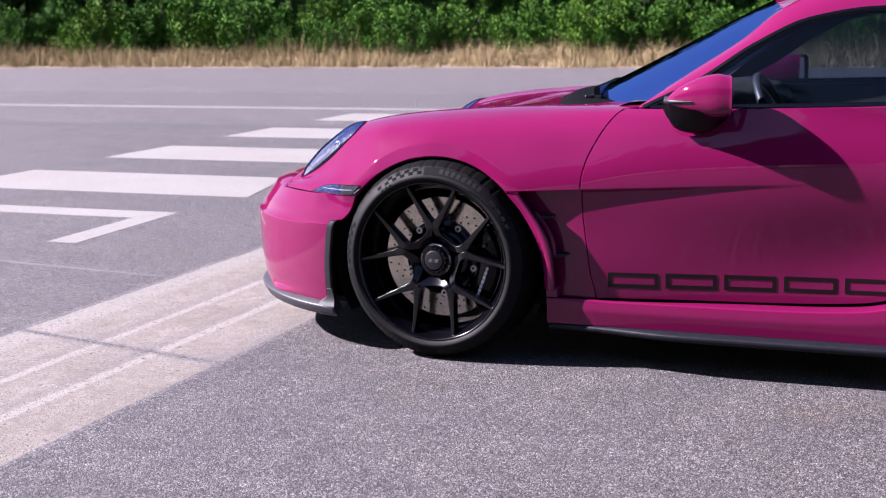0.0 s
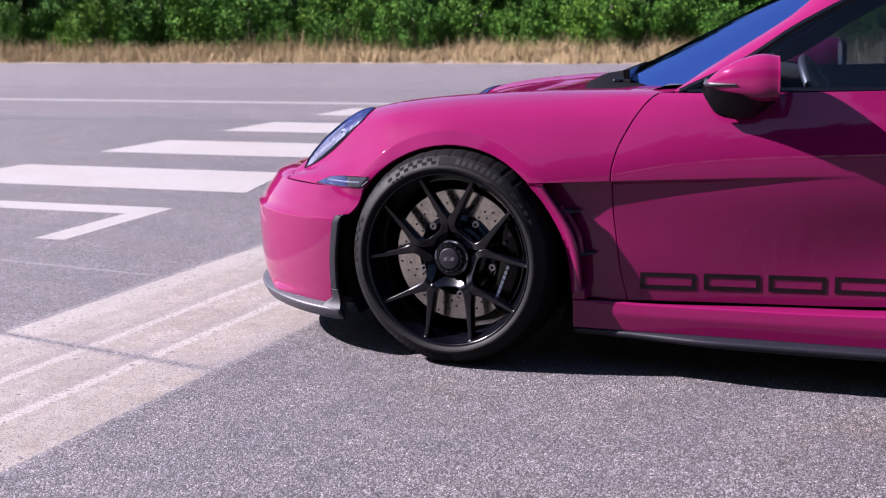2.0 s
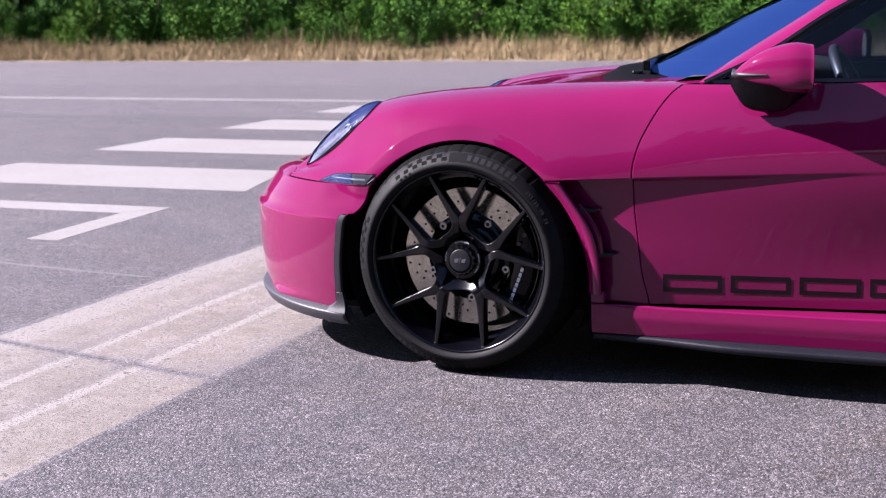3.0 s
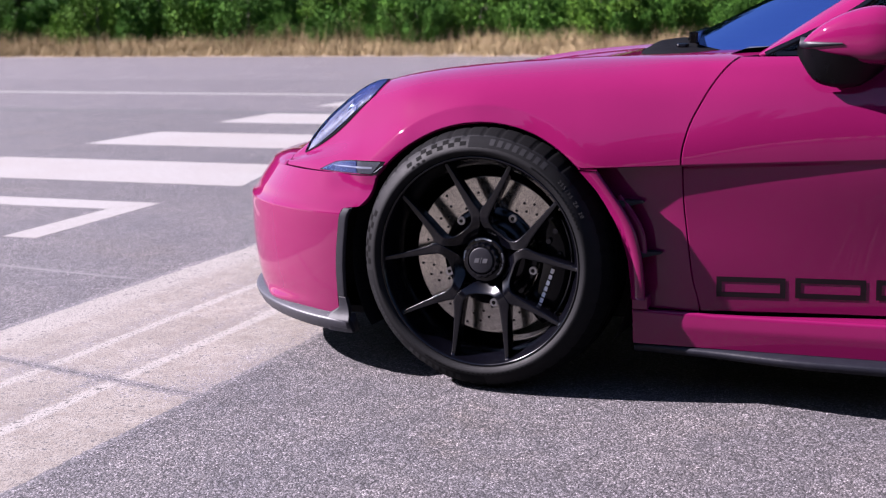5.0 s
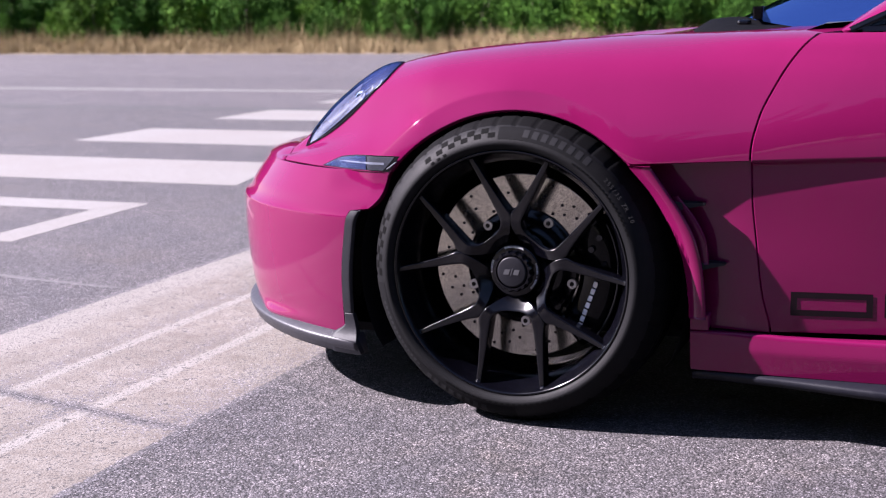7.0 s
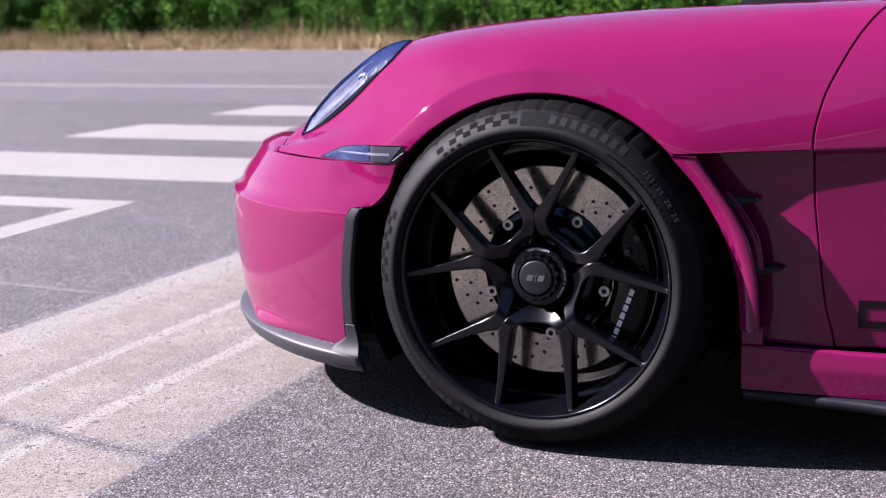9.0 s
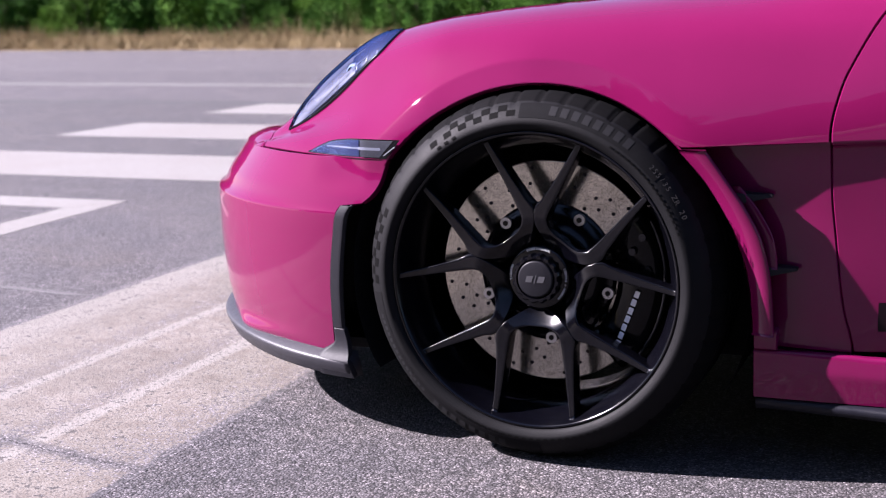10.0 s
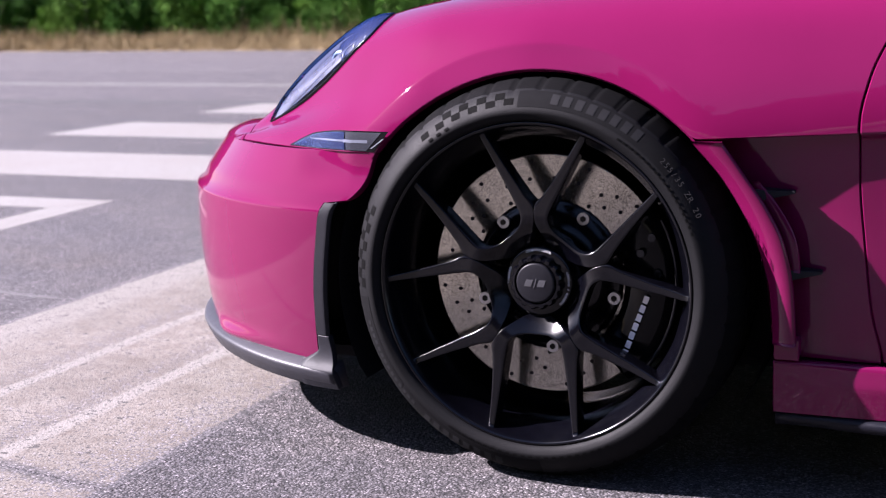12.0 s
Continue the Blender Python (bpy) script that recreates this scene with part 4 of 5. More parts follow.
# roof and rear screen
P = []
RC = [pchip([0, 0.2, 0.5, 0.8, 1], c) for c in ([1.00, 1.3, 1.75, 2.3, 2.85], [YC] * 5, [1.182, 1.240, 1.26, 1.17, 0.97])]
for t in np.linspace(0, 1, 40):
    a, c = on(RAIL, 0.46 + 0.54 * t), on(RC, t)
    P.append([(a[0] + (c[0] - a[0]) * (1 - abs(q) ** 2.3), YC + q * (YC - a[1]), a[2] + (c[2] - a[2]) * (1 - abs(q) ** 2.3)) for q in np.linspace(-1, 1, 31)])
add("roof", *skin(P, hint=(0, 0, 1)), PINK, car, "glossy pink roof")
# cowl between hood and windscreen
P = []
for q in np.linspace(-0.97, 0.97, 41):
    e = abs(q)
    x0 = 0.205 + 0.15 * e**2
    a = on(RAIL, 0.0)
    x1 = a[0] + (0.36 - a[0]) * (1 - e**2.3) + 0.03
    y = YC + q * (YC - 0.22)
    zf = surf(min(x0, 0.56), 8 - 0.9 * e)[2]
    top = 0.863 - 0.026 * e**2
    P.append([(x0 + (x1 - x0) * t, y, zf - 0.012 + (top - zf + 0.012) * smooth01(t / 0.45)) for t in np.linspace(0, 1, 9)])
add("cowl", [p for r in P for p in r], grid_faces(41, 9), COWL, car, "black cowl below the windscreen")
bm = bmesh.new()
for x0, y0, x1, y1 in ((0.45, 0.42, 0.37, 1.05), (0.38, 0.95, 0.43, 1.50)):
    d = Vector((x1 - x0, y1 - y0, 0))
    box(bm, 0, d.length, -0.008, 0.008, 0.0, 0.022, 0.003, Matrix.Translation((x0, y0, 0.866)) @ Matrix.Rotation(math.atan2(d.y, d.x), 4, "Z"))
box(bm, 0.40, 0.43, 0.44, 0.47, 0.835, 0.862, 0.006)
part("wiper", bm, BLACK_SATIN, car, "black windscreen wipers")

# ---- cabin ----
bm = bmesh.new()
box(bm, 0.50, 2.1, 0.17, 2 * YC - 0.17, 0.20, 0.42)
part("cabin_floor", bm, INTERIOR, car)
V = []
for y in np.linspace(0.19, 2 * YC - 0.19, 30):
    hump = 0.02 * math.exp(-((y - 0.55) / 0.2) ** 2)
    for x, z in ((0.48, 0.62), (0.52, 0.82), (0.62, 0.855 + hump), (0.78, 0.868 + hump), (0.90, 0.850 + hump), (0.95, 0.80), (0.93, 0.62)):
        V.append((x, y, z))
add("dashboard", V, grid_faces(30, 7), INTERIOR, car, "dark dashboard")
for yy in (0.175, 2 * YC - 0.175):
    bm = bmesh.new()
    box(bm, 0.60, 1.95, yy - 0.02, yy + 0.02, 0.25, 0.838, 0.01)
    part("door_lining", bm, INTERIOR, car, "dark door lining")
mw = Matrix.Translation((1.06, 0.50, 0.762)) @ Matrix.Rotation(radians(64), 4, "Y")
V = []
for i in range(40):
    a = 2 * math.pi * i / 40
    for j in range(10):
        b = 2 * math.pi * j / 10
        r = 0.178 + 0.015 * math.cos(b)
        V.append(tuple(mw @ Vector((r * math.cos(a), r * math.sin(a), 0.015 * math.sin(b)))))
steer = add("steering_wheel", V, grid_faces(40, 10, True, True), CABIN_GRAY, car, "grey leather steering wheel")
bm = bmesh.new()
box(bm, -0.030, 0.030, -0.04, 0.04, 0.0, 0.02, 0.008, mw)
box(bm, -0.012, 0.012, -0.17, 0.17, 0.0, 0.015, 0.004, mw)
part("wheel_boss", bm, INTERIOR, steer)


# ---- door mirror ----
MIRROR_BLACK = make_plain("mirror_black", (0.0014, 0.0014, 0.0022), 0.3, spec=0.12)


def mirror_parts(flip):
    """Pink shell, black lower half and foot, glass facing rearwards."""
    def mk(verts):
        return flip_y(verts) if flip else verts
    # shell: rings from the front nose to the rear rim
    ST = [0.0, 0.04, 0.15, 0.35, 0.6, 0.85, 1.0]
    cx = pchip(ST, [0.772, 0.776, 0.797, 0.835, 0.885, 0.945, 0.985])
    top_z = pchip(ST, [0.872, 0.878, 0.899, 0.924, 0.944, 0.955, 0.950])
    low_z = pchip(ST, [0.868, 0.862, 0.853, 0.841, 0.831, 0.824, 0.827])
    cy = pchip(ST, [0.030, 0.029, 0.027, 0.024, 0.021, 0.020, 0.020])
    hy = pchip(ST, [0.004, 0.017, 0.030, 0.043, 0.053, 0.060, 0.057])

    def slant(x, y, s):
        return x - 0.22 * (y - cy(s) + hy(s)) * s

    rings = []
    for s in np.linspace(0, 1, 30):
        ring = []
        zc, hz = (top_z(s) + low_z(s)) / 2, (top_z(s) - low_z(s)) / 2
        for j in range(32):
            a = 2 * math.pi * j / 32
            ca, sa = math.cos(a), math.sin(a)
            y = cy(s) + hy(s) * math.copysign(abs(ca) ** 0.7, ca)
            ring.append((slant(cx(s), y, s), y, zc + hz * math.copysign(abs(sa) ** 0.75, sa)))
        rings.append(ring)
    V = [p for r in rings for p in r]
    zc = (top_z(1) + low_z(1)) / 2
    rim = [(x - 0.012, cy(1) + (y - cy(1)) * 0.86, zc + (z - zc) * 0.82) for x, y, z in rings[-1]]
    F = grid_faces(30, 32, False, True)
    base = len(V)
    V += rim
    F += [(29 * 32 + j, 29 * 32 + (j + 1) % 32, base + (j + 1) % 32, base + j) for j in range(32)]
    mir = add("door_mirror", mk(V), [f[::-1] for f in F] if flip else F, PINK, car, "pink door mirror with black lower shell")
    add("mirror_glass", mk([(x + 0.001, y, z) for x, y, z in rim]), [tuple(range(32))], CHROME, mir, "mirror glass", False)
    add("rim_edge", mk([(x + 0.0015, y, z) for x, y, z in rings[-1]] + [(x + 0.002, y, z) for x, y, z in rim]), [(j, (j + 1) % 32, 32 + (j + 1) % 32, 32 + j) for j in range(32)], BLACK_SATIN, mir, "black mirror rim")
    # black underside that reaches down to the foot
    XS = [0.762, 0.775, 0.80, 0.825, 0.86, 0.893, 0.935, 0.972]
    bot = pchip(XS, [0.848, 0.822, 0.787, 0.776, 0.771, 0.775, 0.800, 0.830])
    up = pchip(XS, [0.866, 0.866, 0.861, 0.855, 0.848, 0.841, 0.836, 0.833])
    V = []
    for x in np.linspace(0.762, 0.972, 26):
        s = min(max((x - 0.772) / 0.213, 0.0), 1.0)
        half = hy(s) * (0.95 - 0.25 * smooth01((x - 0.86) / 0.06)) + 0.002 * (1 - s)
        for a in np.linspace(0, math.pi, 15):
            V.append((x, cy(s) - half * math.cos(a), up(x) - (up(x) - bot(x)) * min(1.0, (1 - math.cos(a)) / 1.45) ** 1.0))
    F = facing(V, grid_faces(26, 15), (0, 0, -1))
    add("lower_shell", mk(V), [f[::-1] for f in F] if flip else F, MIRROR_BLACK, mir, "black mirror underside")
    V = []
    for t in np.linspace(0, 1, 9):
        y = 0.045 + 0.06 * t
        zc2, hh = 0.800 - 0.004 * t, 0.022 + 0.010 * t
        for a in np.linspace(0, 2 * math.pi, 16, endpoint=False):
            V.append((0.862 + 0.040 * math.cos(a), y, zc2 + hh * math.sin(a)))
    add("mirror_foot", mk(V), grid_faces(9, 16, False, True), BLACK_SATIN, mir, "black mirror foot")
    # dark blade let into the shell, pointed to the rear
    V = []
    for t in np.linspace(0, 1, 14):
        x = 0.768 + 0.098 * t
        s = min(max((x - 0.772) / 0.213, 0.0), 1.0)
        yo = cy(s) - (hy(s) + 0.004) * 0.97
        w = 0.0140 * (1 - 0.80 * t)
        V += [(x, yo + 0.014, 0.873 + w), (x, yo - 0.005, 0.8745), (x, yo - 0.004, 0.872 - w * 0.6), (x, yo + 0.012, 0.870 - w)]
    add("mirror_blade", mk(V), grid_faces(14, 4), BLACK_BLADE, mir, "dark blade on the mirror")
    return mir


mirror_parts(False)
mirror_parts(True)


# ---- headlight ----
LAMP_GRAY = make_plain("lamp_grey", (0.052, 0.054, 0.076), 0.28, metal=0.2)
GUIDE = make_plain("light_guide", (0.121, 0.1265, 0.1485), 0.3)
LAMP_NAVY = make_plain("lamp_navy", (0.012, 0.016, 0.045), 0.25)
LAMP_DARK = make_plain("lamp_dark", (0.05, 0.055, 0.08), 0.3)


def headlight(flip):
    def at(u, w, lift):
        """A point of the lamp: u along from front to rear, w across from the outer edge, lift off the body."""
        x = LAMP_X0 + (LAMP_X1 - LAMP_X0) * u
        k = K_OUT(x) + (K_IN(x) - K_OUT(x)) * w
        p, q, r = (Vector(surf(*v)) for v in ((x, k), (x + 0.01, k), (x, k + 0.08)))
        n = (q - p).cross(r - p).normalized()
        if n.y > 0 and n.z < 0:
            n = -n
        p = p + n * lift
        return (p.x, 2 * YC - p.y if flip else p.y, p.z)

    def strip(us, ws, lift):
        V = [at(u, w, lift(u, w)) for u in us for w in ws]
        return V, facing(V, grid_faces(len(us), len(ws)), (-0.6, 0.5 if flip else -0.5, 0.6))

    def bow(u):
        return max(math.sin(math.pi * u), 0.0) ** 0.6

    us = [0.5 - 0.5 * math.cos(math.pi * i / 44) for i in range(45)]
    ws = [0.5 - 0.5 * math.cos(math.pi * i / 24) for i in range(25)]
    def dome(u, w):
        return 0.003 + 0.015 * bow(u) * max(math.sin(math.pi * w), 0) ** 0.8

    lens = add("headlight", *strip(us, ws, dome), GLASS_LAMP, car, "clear headlight lens over a silver housing")
    add("housing", *strip(us, ws, lambda u, w: dome(u, w) - 0.0075 - 0.0003 * math.sin(w * 26) * bow(u)), LAMP_GRAY, lens, "silver grey headlight housing")
    add("upper_housing", *strip(list(np.linspace(0.60, 0.98, 20)), list(np.linspace(0.05, 0.97, 16)), lambda u, w: dome(u, w) - 0.0085 + 0.0045 * smooth01((u - 0.62 + 0.22 * (w - 0.2)) / 0.10)), LAMP_NAVY, lens, "dark navy upper housing")
    for edge in ((-0.018, -0.010, 0.006, 0.018, 0.026), (1.02, 1.012, 0.995, 0.975, 0.965)):
        add("gasket", *strip(us, edge, lambda u, w: 0.0035 if w in (edge[1], edge[2], edge[3]) else -0.006), BLACK_SATIN, lens, "black lamp border")
    for w0, w1, u0, u1, mat in ((0.030, 0.062, 0.05, 0.95, BLACK_GLOSS), (0.150, 0.160, 0.12, 0.80, LAMP_DARK), (0.330, 0.345, 0.22, 0.74, LAMP_DARK)):
        add("light_strip", *strip(list(np.linspace(u0, u1, 26)), list(np.linspace(w0, w1, 4)), lambda u, w: dome(u, w) - 0.0035), mat, lens, "dark strip inside the headlight")
    for u in (0.62,):
        V, F = strip(list(np.linspace(u - 0.03, u + 0.05, 9)), list(np.linspace(0.19, 0.27, 9)), lambda uu, w: dome(uu, w) - 0.005 + 0.004 * math.cos((uu - u) / 0.05 * math.pi / 2) * math.sin(math.pi * (w - 0.19) / 0.08))
        add("lamp_module", V, F, CHROME, lens, "bright lamp module")
    for u in (0.70, 0.79, 0.88):
        add("lamp_fin", *strip((u, u + 0.005, u + 0.009), list(np.linspace(0.07, 0.12, 5)), lambda q, w: dome(q, w) - 0.002), GUIDE, lens, "pale fin inside the headlight")
    return lens


headlight(False)
headlight(True)

# ---- marker lamp in front of the wheel ----
MK_TOP = pchip([-0.486, -0.45, -0.419, -0.342, -0.284], [0.5445, 0.560, 0.570, 0.577, 0.577])


def marker_point(x, z, lift):
    """A point on the lamp's face, lift in front of its housing."""
    y = side(min(x, -0.31), 0.5435)[1] - 0.12 * max(0.0, x + 0.31) + (0.22 - 0.24 * smooth01((x + 0.40) / 0.06)) * (z - 0.5435)
    return (x, y - lift, z)


def marker_sheet(x0, x1, inset, lift, n=26):
    P = []
    for x in np.linspace(x0, x1, n):
        low, high = 0.5415 + inset, MK_TOP(x) - inset
        for t in np.linspace(0, 1, 6):
            xx = x - 0.03 * (0.5 - t) * smooth01((x + 0.34) / 0.05)
            P.append(marker_point(xx, low + (high - low) * t, lift + 0.0006 * math.sin(math.pi * t)))
    return P, grid_faces(n, 6)


for flip in (False, True):
    def marker_part(nm, sheet, mat, parent, label):
        V, F = sheet
        V = flip_y(V) if flip else V
        return add(nm, V, facing(V, F, (-0.3, 1 if flip else -1, 0.2)), mat, parent, label)

    lampob = marker_part("marker_lamp", marker_sheet(-0.488, -0.276, 0.0, 0.0004), BLACK_SATIN, car, "slim dark marker lamp")
    # navy front part: the sky's blue reflection put into the colour
    marker_part("reflector", marker_sheet(-0.476, -0.350, 0.0022, 0.0012), LAMP_NAVY, lampob, "reflector coloured navy for mirrored sky")
    marker_part("reflector", marker_sheet(-0.347, -0.290, 0.0022, 0.0012, 12), BLACK_PLASTIC, lampob, "dark grey reflector")
    marker_part("marker_lens", marker_sheet(-0.476, -0.288, 0.0022, 0.0042), GLASS_LAMP, lampob, "clear lens")
    for x0, x1, z0, w in ((-0.435, -0.352, 0.5590, 0.0016), (-0.352, -0.302, 0.5590, 0.0026), (-0.285, -0.2815, 0.556, 0.0085)):
        V = [marker_point(x + (0.012 * d if x0 > -0.30 else 0.0), z0 + d * w * min(1.0, 0.25 + (x + 0.435) / 0.05), 0.0024) for x in np.linspace(x0, x1, 12) for d in (-1, 1)]
        marker_part("light_guide", (V, grid_faces(12, 2)), GUIDE, lampob, "pale light guide bar")


# ---- wheels ----
def make_wheel(x, y, z, R, W, flip, steer_deg):
    """Tyre on a satin black wheel with five forked spokes; y is the hub's face, outwards is -y."""
    mw = Matrix.Translation((x, y, z)) @ Matrix.Rotation(radians(steer_deg), 4, "Z")
    if flip:
        mw = mw @ Matrix.Rotation(math.pi, 4, "Z")
    rim_prof = [(0.2680, -0.004), (0.2670, -0.0110), (0.2642, -0.0125), (0.2608, -0.0090), (0.2565, 0.003), (0.2510, 0.014), (0.2420, 0.030), (0.2320, 0.10), (0.2320, 0.20), (0.2450, 0.215)]
    V, F = lathe(rim_prof, 128)
    wheel = new("wheel", mesh_of("wheel", V, F, BLACK_SATIN))
    wheel.parent = car
    wheel.matrix_world = mw
    tagged(wheel, "satin black forked-spoke wheel with a wide tyre")
    b = R - 0.336
    prof = [(0.2560, 0.006), (0.2625, -0.003), (0.2685, -0.0115), (0.2708, -0.0150), (0.2745, -0.0165), (0.2790, -0.0195), (0.2835, -0.0200), (0.2890 + b * 0.3, -0.0182), (0.2960 + b * 0.5, -0.0142), (0.304 + b * 0.7, -0.0085), (0.312 + b, -0.0008), (0.318 + b, 0.0075), (0.324 + b, 0.0185),
            (0.3295 + b, 0.031), (0.333 + b, 0.041), (0.3348 + b, 0.054)]
    for g in (0.068, 0.108, 0.150):
        prof += [(0.336 + b, g - 0.006), (0.329 + b, g - 0.004), (0.329 + b, g + 0.004), (0.336 + b, g + 0.006)]
    prof += [(0.335 + b, W - 0.075), (0.331 + b, W - 0.045), (0.32 + b, W - 0.03), (0.30, W - 0.026), (0.26, W - 0.05)]
    V, F = lathe(prof, 360)
    cut = []
    for q, (px, py, pz) in enumerate(V):
        r = math.hypot(px, pz)
        if (q // len(prof)) % 8 == 0 and r > 0.3175 + b and py < 0.058:      # shoulder grooves of the tread
            px, pz, py = px * (1 - 0.003 / r), pz * (1 - 0.003 / r), py + 0.0015
        cut.append((px, py, max(pz, -z + 0.001)))
    V = cut
    np_, split = len(prof), 11
    wall = [f for f in F if f[0] % np_ < split and f[2] % np_ <= split]
    crown = [f for f in F if not (f[0] % np_ < split and f[2] % np_ <= split)]
    tyre = new("tyre", mesh_of("tyre", V, wall, RUBBER))
    tyre.parent = wheel
    tagged(tyre, "black low-profile tyre with chequered sidewall")
    tread = new("tread", mesh_of("tread", V, crown, RUBBER_TREAD))
    tread.parent = tyre
    tagged(tread, "grooved tread, blackened for the fender's shade")
    # spokes: each a fifth of the spider, forked into two arms
    def smooth_path(pts, n):
        q = np.linspace(0, len(pts) - 1, n)
        fs = [pchip(range(len(pts)), [p[i] for p in pts]) for i in (0, 1)]
        return [(fs[0](t), fs[1](t)) for t in q]

    n = 46
    outer = smooth_path([(0.0875, 36), (0.0880, 30), (0.0900, 24), (0.0945, 18.5), (0.1020, 14.4), (0.1142, 12.2), (0.134, 13.9), (0.156, 15.8), (0.189, 17.95), (0.2227, 19.5), (0.2600, 20.7)], n)
    inner = smooth_path([(0.055, 36), (0.055, 30), (0.057, 24), (0.064, 15), (0.080, 6), (0.104, 0.6), (0.1265, 0.0), (0.148, 6.0), (0.183, 12.0), (0.220, 15.7), (0.2600, 18.35)], n)
    front_y = pchip([0.05, 0.06, 0.07, 0.085, 0.10, 0.115, 0.13, 0.20, 0.25, 0.265], [0.0460, 0.0400, 0.0325, 0.0200, 0.0120, 0.0098, 0.0100, 0.0060, 0.0005, -0.0020])
    for q in range(5):
        a0 = 90 + 72 * q
        V, F = [], []
        for sg in (1, -1):
            base = len(V)
            for (ro, ao), (ri, ai) in zip(outer, inner):
                o = np.array((ro * math.cos(radians(a0 + sg * ao)), ro * math.sin(radians(a0 + sg * ao))))
                i = np.array((ri * math.cos(radians(a0 + sg * ai)), ri * math.sin(radians(a0 + sg * ai))))
                w = max(np.linalg.norm(o - i), 1e-6)
                e = min(0.0022 / w, 0.3)
                fork = ri > 0.126
                row = [(0.0, 0.034), (0.0, 0.0032), (e * 0.35, 0.0008), (e, 0.0), (0.25, 0.0), (0.5, 0.0), (0.75, 0.0)]
                row += [(1 - e, 0.0), (1 - e * 0.35, 0.0008), (1.0, 0.0032), (1.0, 0.034)] if fork else [(0.9, 0.0), (0.96, 0.0), (1.0, 0.0), (1.0, 0.034)]
                for t, deep in row:
                    p = o + (i - o) * t
                    V.append((p[0], front_y(float(np.hypot(p[0], p[1]))) + deep, p[1]))
            f = grid_faces(n, 11)
            f += [tuple(range((n - 1) * 11, n * 11))]
            F += [tuple(base + k for k in (g if sg > 0 else g[::-1])) for g in f]
        sp = new("spoke", mesh_of("spoke", V, facing(V, F, (0, -1, 0)), BLACK_SATIN))
        sp.parent = wheel
    V, F = lathe([(0.0, 0.036), (0.0530, 0.0335), (0.0565, 0.0345), (0.0580, 0.037), (0.0590, 0.046), (0.066, 0.050), (0.078, 0.058), (0.080, 0.066), (0.078, 0.08)], 80)
    hub = new("hub", mesh_of("hub", V, F, BLACK_SATIN))
    hub.parent = wheel
    # centre lock nut
    V, F = [], []
    n = 96
    for i in range(n):
        a = 2 * math.pi * i / n
        tooth = 1.0 if (i // 3) % 2 else 0.93
        for r, h in ((0.0450 * tooth, 0.036), (0.0450 * tooth, 0.020), (0.0425 * tooth, 0.0170), (0.0365, 0.0165), (0.0345, 0.0195)):
            V.append((r * math.cos(a), h, r * math.sin(a)))
    F = grid_faces(n, 5, True, False)
    nut = new("centre_lock", mesh_of("centre_lock", V, F, BLACK_SATIN, False))
    nut.parent = wheel
    V, F = lathe([(0.0, 0.0150), (0.0300, 0.0150), (0.0325, 0.0158), (0.0335, 0.0185), (0.0335, 0.024)], 48)
    cap = new("hub_cap", mesh_of("hub_cap", V, F, make_cap))
    cap.parent = wheel
    return wheel


make_cap = make_plain("grey_cap", (0.006, 0.006, 0.008), 0.45, spec=0.12)
STEER = -2.0
front = make_wheel(0.0, 0.0, 0.335, 0.336, 0.255, False, STEER)
make_wheel(0.0, 2 * YC, 0.335, 0.336, 0.255, True, STEER)
make_wheel(RARCH_X, -0.03, 0.35, 0.352, 0.315, False, 0)
make_wheel(RARCH_X, 2 * YC + 0.03, 0.35, 0.352, 0.315, True, 0)

# ---- brake behind the front wheel ----
HUB = Vector((0.0, 0.0, 0.335))


def turned(name, prof, mat, parent, n=96, label=""):
    V, F = lathe(prof, n)
    return add(name, [(x + HUB.x, y, z + HUB.z) for x, y, z in V], F, mat, parent, label)


disc = turned("brake_disc", [(0.118, 0.136), (0.120, 0.102), (0.1215, 0.1002), (0.1225, 0.100), (0.124, 0.100), (0.160, 0.100), (0.2010, 0.100), (0.2030, 0.100), (0.2042, 0.1002), (0.205, 0.102), (0.205, 0.136)], ROTOR, car, 128, "drilled grey ceramic brake disc")
turned("disc_bell", [(0.0, 0.072), (0.085, 0.072), (0.100, 0.078), (0.106, 0.090), (0.121, 0.096), (0.127, 0.0975), (0.130, 0.101)], BLACK_SATIN, disc, 96, "black brake disc bell")
bm = bmesh.new()
bmesh.ops.create_cone(bm, cap_ends=True, segments=10, radius1=0.0033, radius2=0.0033, depth=0.002, matrix=Matrix.Rotation(math.pi / 2, 4, "X"))
HOLE = bpy.data.meshes.new("drill_hole")
bm.to_mesh(HOLE)
bm.free()
HOLE.materials.append(BLACK_MATT)
for i in range(24):
    for j, (r, da) in enumerate(((0.136, 0), (0.150, 4), (0.164, -2), (0.178, 3), (0.192, 6))):
        if (i + j) % 2 and j != 2:
            continue
        a = radians(15 * i + da * 1.5)
        o = new("drill_hole", HOLE)
        o.parent = disc
        o.location = (HUB.x + r * math.cos(a), 0.0996, HUB.z + r * math.sin(a))
